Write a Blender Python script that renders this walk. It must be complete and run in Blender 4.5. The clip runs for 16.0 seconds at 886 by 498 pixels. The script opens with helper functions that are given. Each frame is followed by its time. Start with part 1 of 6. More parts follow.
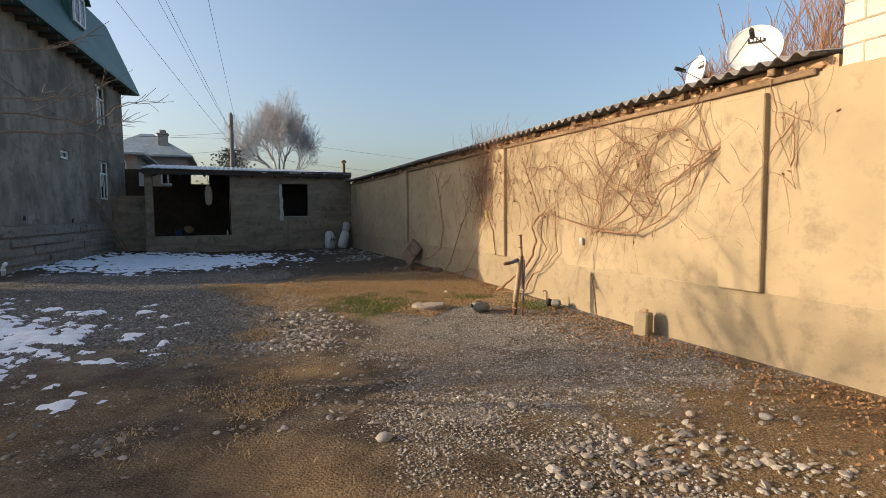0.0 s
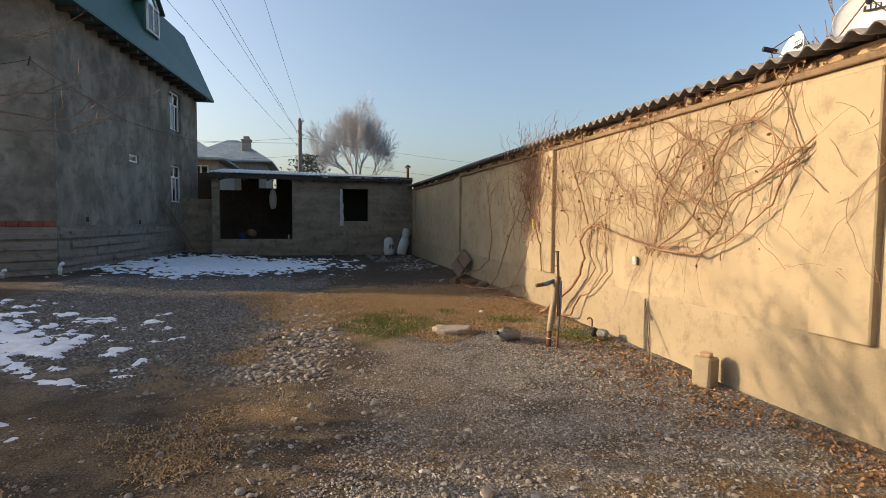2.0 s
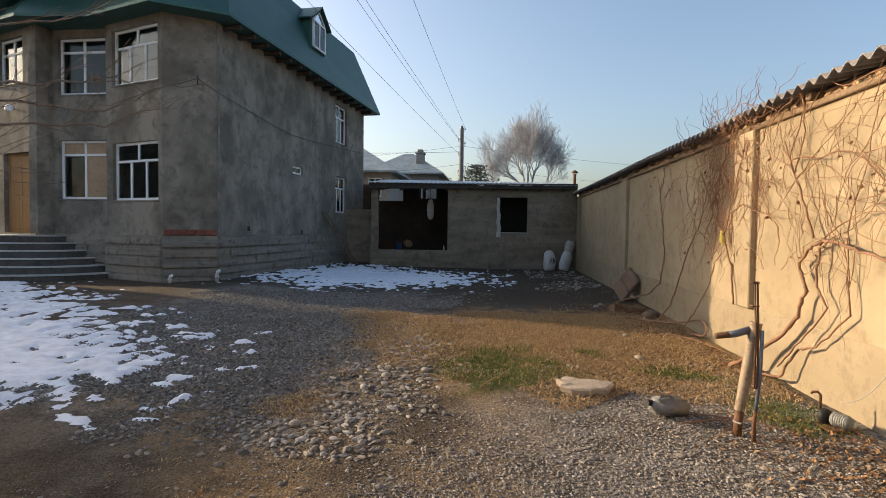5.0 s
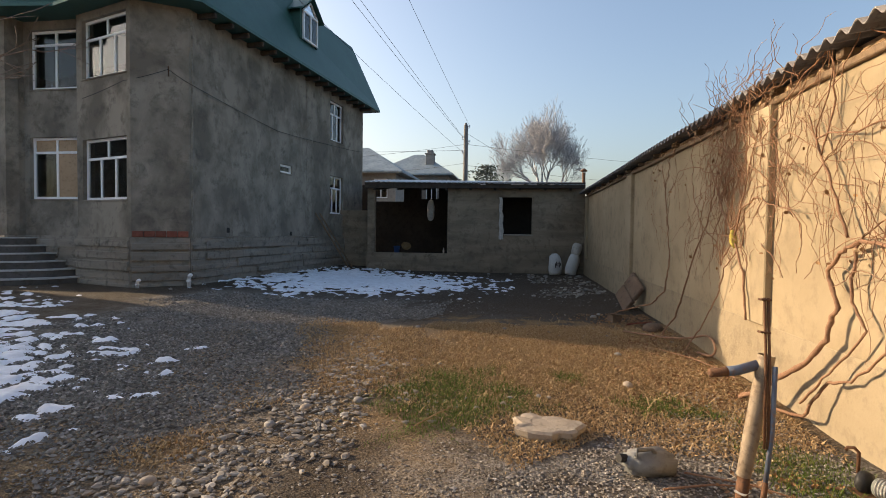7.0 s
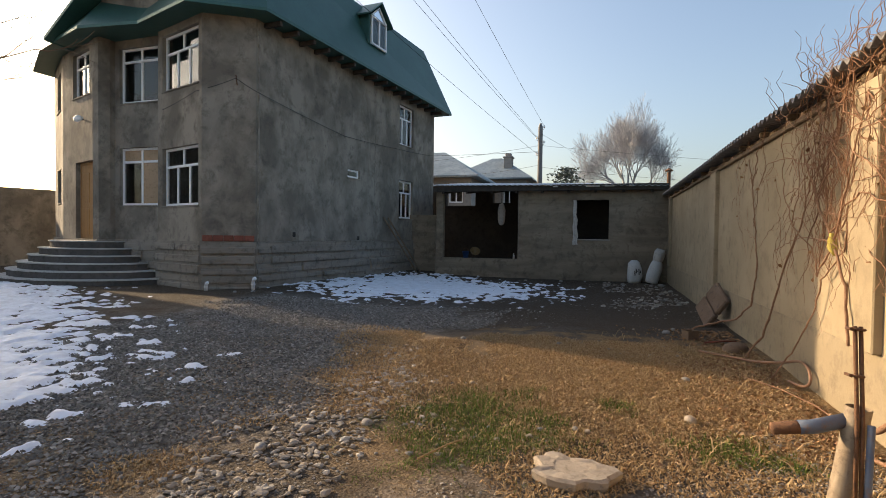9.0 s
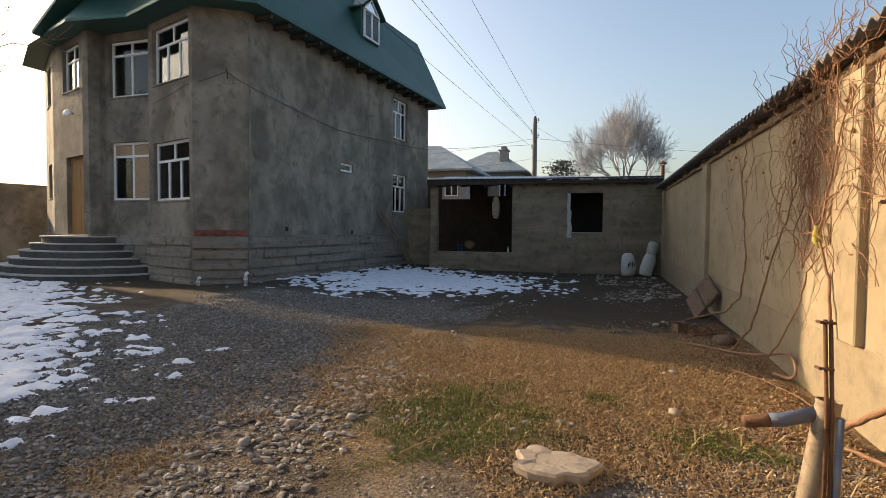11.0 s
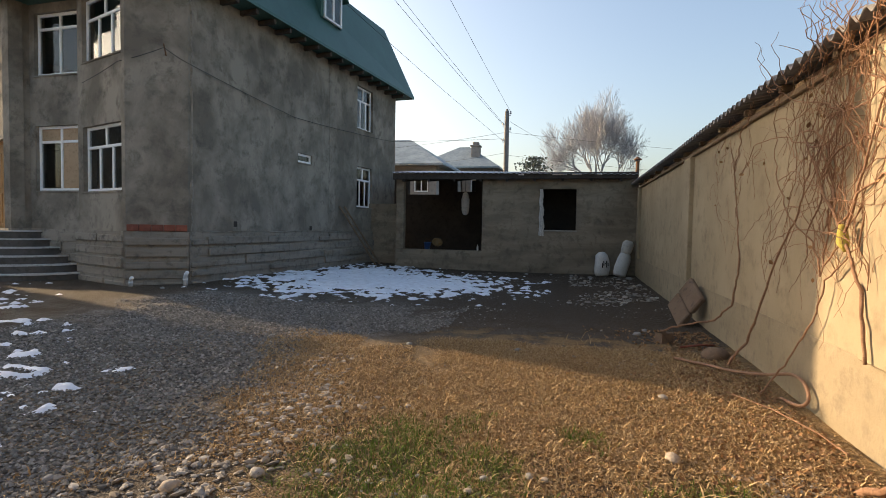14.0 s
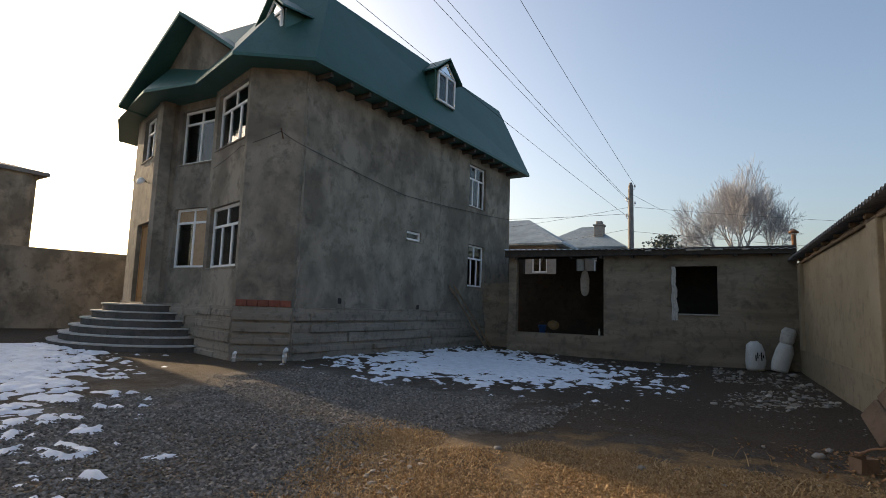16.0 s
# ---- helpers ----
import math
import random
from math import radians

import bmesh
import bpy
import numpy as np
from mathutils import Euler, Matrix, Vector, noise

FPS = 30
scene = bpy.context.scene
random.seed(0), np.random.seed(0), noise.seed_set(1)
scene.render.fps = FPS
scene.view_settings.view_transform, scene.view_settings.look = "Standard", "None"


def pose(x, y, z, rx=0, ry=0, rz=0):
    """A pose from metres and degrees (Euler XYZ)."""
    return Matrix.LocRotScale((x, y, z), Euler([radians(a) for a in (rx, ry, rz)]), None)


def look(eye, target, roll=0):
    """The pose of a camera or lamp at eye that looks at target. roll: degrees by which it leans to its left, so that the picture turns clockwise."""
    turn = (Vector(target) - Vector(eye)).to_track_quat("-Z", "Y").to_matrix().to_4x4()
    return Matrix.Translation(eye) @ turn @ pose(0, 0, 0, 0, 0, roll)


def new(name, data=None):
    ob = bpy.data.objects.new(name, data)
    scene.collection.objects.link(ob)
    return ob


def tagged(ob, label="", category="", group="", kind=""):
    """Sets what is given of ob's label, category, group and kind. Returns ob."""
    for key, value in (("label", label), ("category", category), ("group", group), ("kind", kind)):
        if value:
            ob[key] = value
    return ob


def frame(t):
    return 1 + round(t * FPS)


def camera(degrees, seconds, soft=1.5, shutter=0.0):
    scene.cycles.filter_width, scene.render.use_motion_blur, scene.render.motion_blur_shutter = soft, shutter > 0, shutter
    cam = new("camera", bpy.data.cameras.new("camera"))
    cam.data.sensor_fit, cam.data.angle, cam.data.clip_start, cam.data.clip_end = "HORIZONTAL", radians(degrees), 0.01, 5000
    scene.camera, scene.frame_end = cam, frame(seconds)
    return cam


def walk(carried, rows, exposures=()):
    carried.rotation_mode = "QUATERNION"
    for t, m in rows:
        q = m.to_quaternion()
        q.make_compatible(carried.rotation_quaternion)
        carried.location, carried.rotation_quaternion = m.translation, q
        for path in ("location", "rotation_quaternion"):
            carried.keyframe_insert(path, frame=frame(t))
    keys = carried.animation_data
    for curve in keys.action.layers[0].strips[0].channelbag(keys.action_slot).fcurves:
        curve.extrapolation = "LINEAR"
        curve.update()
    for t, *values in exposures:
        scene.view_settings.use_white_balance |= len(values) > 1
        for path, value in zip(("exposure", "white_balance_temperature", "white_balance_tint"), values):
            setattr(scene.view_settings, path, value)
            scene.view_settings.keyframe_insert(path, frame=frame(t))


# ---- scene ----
cam = camera(80.0, 16.0, soft=0.8)
ROWS = [
    (0.0, -0.139, -0.499, 1.688, -22.418, -3.854, 0.547),
    (0.5, 0.240, -0.308, 1.684, -24.048, -5.639, -1.293),
    (1.0, 0.558, -0.047, 1.730, -23.304, -5.500, -1.903),
    (1.5, 0.845, 0.143, 1.744, -18.458, -3.901, -1.018),
    (2.0, 1.064, 0.329, 1.746, -13.595, -3.194, -0.467),
    (2.5, 1.257, 0.628, 1.758, -10.373, -3.519, -0.727),
    (3.0, 1.526, 0.943, 1.753, -5.014, -3.518, -0.613),
    (3.5, 1.758, 1.284, 1.769, -1.249, -3.101, -0.882),
    (4.0, 1.855, 1.643, 1.776, 0.859, -2.939, -1.178),
    (4.5, 1.946, 1.964, 1.755, 3.685, -2.408, -0.833),
    (7.0, 2.744, 3.499, 1.700, 7.792, -1.866, -0.719),
    (7.5, 2.863, 3.804, 1.715, 8.902, -1.953, -0.814),
    (8.0, 2.998, 4.064, 1.702, 14.527, -1.464, -0.350),
    (10.5, 3.289, 4.269, 1.686, 17.601, -1.631, -0.836),
    (11.0, 3.294, 4.267, 1.697, 16.596, -2.124, -0.505),
    (11.5, 3.310, 4.283, 1.689, 16.823, -2.323, -0.079),
    (12.0, 3.322, 4.368, 1.687, 17.809, -2.676, 0.031),
    (12.5, 3.294, 4.570, 1.693, 18.081, -3.286, -0.360),
    (13.0, 3.254, 4.829, 1.714, 17.447, -3.380, -0.595),
    (13.5, 3.231, 5.107, 1.699, 16.174, -3.056, -0.095),
    (14.0, 3.220, 5.344, 1.695, 13.667, -2.428, -0.968),
    (14.5, 3.158, 5.660, 1.699, 11.209, -1.686, -2.255),
    (15.0, 3.174, 6.010, 1.642, 14.026, 0.890, -1.784),
    (15.5, 3.199, 6.341, 1.613, 20.216, 4.594, -1.815),
    (16.0, 3.237, 6.530, 1.599, 26.959, 6.284, -1.852),
]
EXPOSURES = [(0.0, 1.15, 6650, 11), (2.0, 1.18, 6700, 11), (4.5, 1.3, 6750, 11), (7.0, 1.3, 6850, 12), (8.0, 1.42, 6950, 12), (10.5, 1.32, 7150, 12), (11.5, 1.42, 7250, 12), (13.5, 1.55, 7250, 12), (14.5, 1.55, 7250, 12), (15.5, 1.6, 7250, 12), (16.0, 1.15, 7000, 12)]
walk(cam, [(t, pose(x, y, z, 90 + pitch, roll, yaw)) for t, x, y, z, yaw, pitch, roll in ROWS], EXPOSURES)

# ---- light: low winter sun, hazy sky ----
SUN_AZ, SUN_EL = 72.0, 15.3          # degrees to the left of +y, degrees up
sun_dir = Vector((-math.sin(radians(SUN_AZ)) * math.cos(radians(SUN_EL)), math.cos(radians(SUN_AZ)) * math.cos(radians(SUN_EL)), math.sin(radians(SUN_EL))))
world = bpy.data.worlds.new("winter_sky")
scene.world = world
world.use_nodes = True
wn = world.node_tree.nodes
sky = wn.new("ShaderNodeTexSky")
sky.sky_type = "NISHITA"
sky.sun_disc = False
sky.sun_elevation = radians(SUN_EL)
sky.sun_rotation = radians(-SUN_AZ)
sky.air_density, sky.dust_density, sky.ozone_density = 1.0, 4.0, 2.0
wn["Background"].inputs["Strength"].default_value = 0.12
world.node_tree.links.new(sky.outputs["Color"], wn["Background"].inputs["Color"])
lamp = bpy.data.lights.new("sun", "SUN")
lamp.energy, lamp.angle, lamp.color = 2.85, radians(0.6), (1.0, 0.78, 0.52)
sun_ob = new("sun", lamp)
sun_ob.matrix_world = look(sun_dir * 60, (0, 0, 0))


# ---- materials ----
def shader(name, rough=0.9, metal=0.0, spec=0.3):
    m = bpy.data.materials.new(name)
    m.use_nodes = True
    n, l = m.node_tree.nodes, m.node_tree.links
    b = n["Principled BSDF"]
    b.inputs["Roughness"].default_value = rough
    b.inputs["Metallic"].default_value = metal
    b.inputs["Specular IOR Level"].default_value = spec
    return m, n, l, b


def noise_fac(n, l, co, scale, detail=5.0, lo=0.35, hi=0.65, rough=0.6, stretch=None, swirl=0.0):
    if stretch:
        mp = n.new("ShaderNodeMapping")
        mp.inputs["Scale"].default_value = stretch
        l.new(co, mp.inputs["Vector"])
        co = mp.outputs["Vector"]
    t = n.new("ShaderNodeTexNoise")
    t.inputs["Scale"].default_value, t.inputs["Detail"].default_value, t.inputs["Roughness"].default_value = scale, detail, rough
    t.inputs["Distortion"].default_value = swirl
    l.new(co, t.inputs["Vector"])
    r = n.new("ShaderNodeMapRange")
    r.inputs["From Min"].default_value, r.inputs["From Max"].default_value = lo, hi
    l.new(t.outputs["Fac"], r.inputs["Value"])
    return r.outputs["Result"], t.outputs["Fac"]


def blend(n, l, fac, a, b, mode="MIX"):
    x = n.new("ShaderNodeMix")
    x.data_type, x.blend_type = "RGBA", mode
    for sock, val in ((0, fac), (6, a), (7, b)):
        if hasattr(val, "is_output"):
            l.new(val, x.inputs[sock])
        elif sock == 0:
            x.inputs[0].default_value = val
        else:
            x.inputs[sock].default_value = (*val, 1)
    return x.outputs[2]


def bumped(n, l, b, height, strength, distance=0.02):
    bp = n.new("ShaderNodeBump")
    bp.inputs["Strength"].default_value, bp.inputs["Distance"].default_value = strength, distance
    l.new(height, bp.inputs["Height"])
    l.new(bp.outputs["Normal"], b.inputs["Normal"])


def mottled(name, c1, c2, c3=None, big=0.7, small=9.0, rough=0.9, bump=0.4, metal=0.0, spec=0.3, stretch=None, vary=0.0, dist=0.02, swirl=0.0):
    """A weathered surface: two tones in large blotches, a third in fine stains, fine relief."""
    m, n, l, b = shader(name, rough, metal, spec)
    co = n.new("ShaderNodeTexCoord").outputs["Object"]
    f1, _ = noise_fac(n, l, co, big, 6, 0.4 if swirl else 0.35, 0.6 if swirl else 0.65, stretch=stretch, swirl=swirl)
    col = blend(n, l, f1, c1, c2)
    f2, raw = noise_fac(n, l, co, small, 8, 0.5, 0.72, 0.7, swirl=swirl)
    col = blend(n, l, f2, col, c3 or tuple(v * 0.72 for v in c1))
    if vary:
        oi = n.new("ShaderNodeObjectInfo")
        r = n.new("ShaderNodeMapRange")
        r.inputs["To Min"].default_value, r.inputs["To Max"].default_value = 1 - vary, 1 + vary
        l.new(oi.outputs["Random"], r.inputs["Value"])
        mul = n.new("ShaderNodeVectorMath")
        mul.operation = "SCALE"
        l.new(col, mul.inputs[0])
        l.new(r.outputs["Result"], mul.inputs["Scale"])
        col = mul.outputs["Vector"]
    l.new(col, b.inputs["Base Color"])
    if bump:
        bumped(n, l, b, raw, bump, dist)
    return m


def islands(name, colors, rough=0.9, spec=0.2, bump=0.0):
    """Loose small pieces: each island takes a tone of its own."""
    m, n, l, b = shader(name, rough, 0.0, spec)
    g = n.new("ShaderNodeNewGeometry")
    ramp = n.new("ShaderNodeValToRGB")
    ramp.color_ramp.interpolation = "LINEAR"
    e = ramp.color_ramp.elements
    while len(e) < len(colors):
        e.new(0.5)
    for i, c in enumerate(colors):
        e[i].position, e[i].color = i / (len(colors) - 1), (*c, 1)
    l.new(g.outputs["Random Per Island"], ramp.inputs["Fac"])
    col = ramp.outputs["Color"]
    co = n.new("ShaderNodeTexCoord").outputs["Object"]
    f, raw = noise_fac(n, l, co, 25.0, 4)
    col = blend(n, l, f, col, (0.9, 0.88, 0.84), "MULTIPLY")
    l.new(col, b.inputs["Base Color"])
    if bump:
        bumped(n, l, b, raw, bump, 0.01)
    return m


M_STUCCO = mottled("grey_cement_render", (0.155, 0.135, 0.108), (0.285, 0.252, 0.205), (0.10, 0.088, 0.07), big=1.0, small=2.6, bump=0.9, stretch=(1, 1, 0.75), swirl=0.25)
M_PLINTH = mottled("rough_concrete_plinth", (0.20, 0.175, 0.14), (0.29, 0.255, 0.21), (0.10, 0.09, 0.075), big=1.4, small=5.0, bump=1.0, stretch=(0.35, 0.35, 2.5), dist=0.04)
M_WALL = mottled("yellow_plaster", (0.295, 0.234, 0.15), (0.37, 0.298, 0.198), (0.225, 0.178, 0.117), big=0.8, small=3.5, bump=0.35)
M_WALLFOOT = mottled("worn_wall_foot", (0.265, 0.213, 0.14), (0.335, 0.272, 0.183), (0.19, 0.155, 0.108), big=0.9, small=4.5, bump=0.7, stretch=(1, 0.5, 1.6))
M_RUBBLE = mottled("mud_brick", (0.42, 0.27, 0.16), (0.50, 0.36, 0.22), (0.25, 0.16, 0.10), big=3.0, small=9.0, bump=0.9, vary=0.25, dist=0.03)
M_SHED = mottled("shed_adobe_render", (0.20, 0.158, 0.112), (0.285, 0.23, 0.165), (0.115, 0.092, 0.065), big=1.0, small=3.0, bump=1.0, stretch=(0.5, 1, 2.2), swirl=0.4, dist=0.03)
# Near-black for indoor surfaces; on the putlog holes it stands in for shade.
M_NEARBLACK = mottled("near_black_brown", (0.035, 0.03, 0.026), (0.06, 0.05, 0.042), big=1.0, small=5.0, bump=0.3)
M_ROOF = mottled("green_metal_roof", (0.035, 0.10, 0.085), (0.045, 0.125, 0.105), (0.03, 0.08, 0.07), big=1.5, small=12.0, rough=0.45, bump=0.08, metal=0.3, spec=0.5)
M_SLATE = mottled("grey_fibre_cement_sheet", (0.16, 0.15, 0.15), (0.24, 0.225, 0.215), (0.09, 0.085, 0.085), big=2.0, small=14.0, bump=0.3)
M_TIN = mottled("galvanised_sheet", (0.33, 0.36, 0.39), (0.45, 0.48, 0.5), (0.25, 0.26, 0.27), big=1.5, small=10.0, rough=0.45, bump=0.1, metal=0.6)
M_WHITE = mottled("white_window_plastic", (0.78, 0.78, 0.77), (0.82, 0.82, 0.81), (0.72, 0.72, 0.70), big=3.0, small=20.0, rough=0.4, bump=0.02, spec=0.4)
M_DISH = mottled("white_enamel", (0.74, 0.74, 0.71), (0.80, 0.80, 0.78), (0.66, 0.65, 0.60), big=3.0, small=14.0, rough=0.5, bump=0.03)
M_WOOD = mottled("weathered_timber", (0.17, 0.115, 0.07), (0.24, 0.17, 0.11), (0.10, 0.07, 0.05), big=3.0, small=20.0, bump=0.5, stretch=(1, 0.15, 1))
M_DARKWOOD = mottled("dark_old_timber", (0.05, 0.042, 0.036), (0.08, 0.066, 0.055), (0.03, 0.026, 0.022), big=3.0, small=16.0, bump=0.4)
M_DOORWOOD = mottled("varnished_door_wood", (0.36, 0.19, 0.075), (0.43, 0.24, 0.10), (0.28, 0.14, 0.06), big=2.0, small=16.0, rough=0.45, bump=0.1, stretch=(3, 3, 0.3))
M_BOARD = mottled("pale_brown_board", (0.36, 0.24, 0.14), (0.42, 0.29, 0.18), big=1.4, small=12.0, rough=0.6, bump=0.1)
M_RED = mottled("red_fired_brick", (0.19, 0.062, 0.04), (0.25, 0.09, 0.06), (0.13, 0.045, 0.032), big=4.0, small=18.0, bump=0.6, vary=0.2)
M_BLOCK = mottled("pale_limestone_block", (0.56, 0.50, 0.40), (0.64, 0.58, 0.48), (0.46, 0.40, 0.32), big=4.0, small=16.0, bump=0.5, vary=0.1)
M_MORTAR = mottled("grey_mortar", (0.30, 0.28, 0.24), (0.36, 0.33, 0.29), big=3.0, small=16.0, bump=0.6)
M_CONC = mottled("pale_concrete", (0.34, 0.33, 0.31), (0.42, 0.405, 0.38), (0.25, 0.24, 0.23), big=2.0, small=12.0, bump=0.5)
# Step colours: riser shade painted dark, treads paled for snow dust and light.
M_STEPDARK = mottled("shade_darkened_concrete", (0.075, 0.07, 0.062), (0.115, 0.105, 0.095), (0.05, 0.046, 0.04), big=1.5, small=8.0, bump=0.5)
M_TREAD = mottled("snow_and_light_tread", (0.36, 0.35, 0.33), (0.50, 0.49, 0.47), (0.24, 0.23, 0.21), big=1.2, small=9.0, bump=0.4)
M_RUST = mottled("rusty_iron", (0.13, 0.065, 0.035), (0.20, 0.105, 0.06), (0.07, 0.045, 0.035), big=6.0, small=30.0, rough=0.75, bump=0.4, metal=0.4)
M_STEEL = mottled("dull_painted_pipe", (0.26, 0.20, 0.14), (0.33, 0.27, 0.20), (0.15, 0.11, 0.08), big=5.0, small=25.0, rough=0.6, bump=0.2, metal=0.3)
M_BARK = mottled("grey_bark", (0.16, 0.125, 0.10), (0.22, 0.18, 0.15), (0.09, 0.07, 0.06), big=5.0, small=30.0, bump=0.6)
M_VINE = mottled("grapevine_bark", (0.23, 0.125, 0.075), (0.31, 0.18, 0.11), (0.15, 0.08, 0.05), big=6.0, small=40.0, bump=0.6)
M_DARK = mottled("dark_rubber", (0.02, 0.02, 0.02), (0.03, 0.03, 0.03), rough=0.6, bump=0.1)
M_SNOW, n, l, b = shader("old_snow", 0.75, 0.0, 0.3)
co = n.new("ShaderNodeTexCoord").outputs["Object"]
f1, raw = noise_fac(n, l, co, 6.0, 8, 0.4, 0.75)
l.new(blend(n, l, f1, (0.84, 0.86, 0.90), (0.66, 0.66, 0.68)), b.inputs["Base Color"])
b.inputs["Subsurface Weight"].default_value = 0.0
bumped(n, l, b, raw, 0.6, 0.03)
M_GLASS, n, l, b = shader("dark_window_glass", 0.04, 0.0, 0.5)
b.inputs["Transmission Weight"].default_value = 1.0
b.inputs["Base Color"].default_value = (0.6, 0.63, 0.63, 1)
b.inputs["IOR"].default_value = 1.4

M_GROUND, n, l, b = shader("bare_yard_soil", 0.95, 0.0, 0.15)
co = n.new("ShaderNodeTexCoord").outputs["Object"]
big, _ = noise_fac(n, l, co, 0.55, 6, 0.42, 0.6)
mid, _ = noise_fac(n, l, co, 2.2, 6, 0.42, 0.62)
fine, rawf = noise_fac(n, l, co, 45.0, 8, 0.38, 0.62, 0.8)
grain, rawg = noise_fac(n, l, co, 130.0, 3, 0.3, 0.7, 0.7)
sep = n.new("ShaderNodeSeparateXYZ")
l.new(co, sep.inputs[0])


def ramp01(value, lo, hi):
    r = n.new("ShaderNodeMapRange")
    r.interpolation_type = "SMOOTHSTEP"
    r.inputs["From Min"].default_value, r.inputs["From Max"].default_value = lo, hi
    l.new(value, r.inputs["Value"])
    return r.outputs["Result"]


def math2(op, a, bb):
    x = n.new("ShaderNodeMath")
    x.operation = op
    x.use_clamp = True
    for i, v in enumerate((a, bb)):
        if hasattr(v, "is_output"):
            l.new(v, x.inputs[i])
        else:
            x.inputs[i].default_value = v
    return x.outputs[0]


vor = n.new("ShaderNodeTexVoronoi")
vor.inputs["Scale"].default_value = 42.0
l.new(co, vor.inputs["Vector"])
vor2 = n.new("ShaderNodeTexVoronoi")
vor2.inputs["Scale"].default_value = 95.0
l.new(co, vor2.inputs["Vector"])
sepc = n.new("ShaderNodeSeparateColor")
l.new(vor.outputs["Color"], sepc.inputs[0])
sepd = n.new("ShaderNodeSeparateColor")
l.new(vor2.outputs["Color"], sepd.inputs[0])
soil = blend(n, l, fine, (0.038, 0.028, 0.019), (0.125, 0.092, 0.061))
soil = blend(n, l, math2("MULTIPLY", math2("POWER", sepd.outputs[0], 4.0), 0.35), soil, (0.30, 0.27, 0.23))
straw = blend(n, l, fine, (0.14, 0.09, 0.045), (0.46, 0.325, 0.18))
straw = blend(n, l, math2("MULTIPLY", sepd.outputs[0], 0.5), straw, (0.33, 0.20, 0.085))
gravel = blend(n, l, sepc.outputs[0], (0.11, 0.10, 0.09), (0.38, 0.355, 0.32))
gravel = blend(n, l, math2("MULTIPLY", sepd.outputs[1], 0.5), gravel, (0.28, 0.265, 0.245))
X, Y = sep.outputs["X"], sep.outputs["Y"]
wob, _ = noise_fac(n, l, co, 0.9, 5, 0.0, 1.0)
xw = n.new("ShaderNodeMath")
xw.operation = "MULTIPLY_ADD"
l.new(wob, xw.inputs[0])
xw.inputs[1].default_value = 2.4
l.new(X, xw.inputs[2])
yw = n.new("ShaderNodeMath")
yw.operation = "MULTIPLY_ADD"
l.new(mid, yw.inputs[0])
yw.inputs[1].default_value = 0.9
l.new(Y, yw.inputs[2])
XW, YW = xw.outputs[0], yw.outputs[0]
# dry turf: by the wall between the pump and the slab, and in patches over the drive
turf = math2("MULTIPLY", math2("MULTIPLY", ramp01(XW, 2.2, 3.2), ramp01(YW, 13.6, 12.6)), ramp01(YW, 8.4, 9.6))
patches = math2("MULTIPLY", math2("MULTIPLY", big, 0.8), math2("MULTIPLY", math2("MULTIPLY", ramp01(Y, 13.0, 11.5), ramp01(XW, -2.0, 0.5)), ramp01(XW, 4.2, 3.0)))
turf = math2("MAXIMUM", turf, patches)
verge = math2("MULTIPLY", math2("MULTIPLY", ramp01(XW, 2.6, 4.2), ramp01(YW, 4.4, 3.0)), 0.7)
turf = math2("MAXIMUM", turf, verge)
# gravel: the drive on the west side and the strip by the wall
drive = math2("MULTIPLY", math2("MULTIPLY", ramp01(XW, 2.6, 1.2), ramp01(XW, -4.2, -2.2)), math2("MULTIPLY", ramp01(Y, 16.5, 13.5), ramp01(Y, 5.0, 7.5)))
strip = math2("MULTIPLY", math2("MULTIPLY", ramp01(XW, 2.3, 3.4), ramp01(YW, 8.9, 7.6)), ramp01(YW, 2.6, 4.0))
grav = math2("MAXIMUM", math2("MULTIPLY", drive, math2("ADD", mid, 0.35)), math2("MULTIPLY", strip, math2("ADD", mid, 0.3)))
grav = math2("MAXIMUM", grav, math2("MULTIPLY", math2("MULTIPLY", mid, 0.28), ramp01(Y, 15.0, 12.0)))
col = blend(n, l, grav, soil, gravel)
col = blend(n, l, turf, col, straw)
l.new(col, b.inputs["Base Color"])
hsum = math2("ADD", math2("MULTIPLY", rawf, 0.6), math2("SUBTRACT", 0.5, math2("MULTIPLY", vor.outputs["Distance"], 0.8)))
bumped(n, l, b, hsum, 1.0, 0.05)


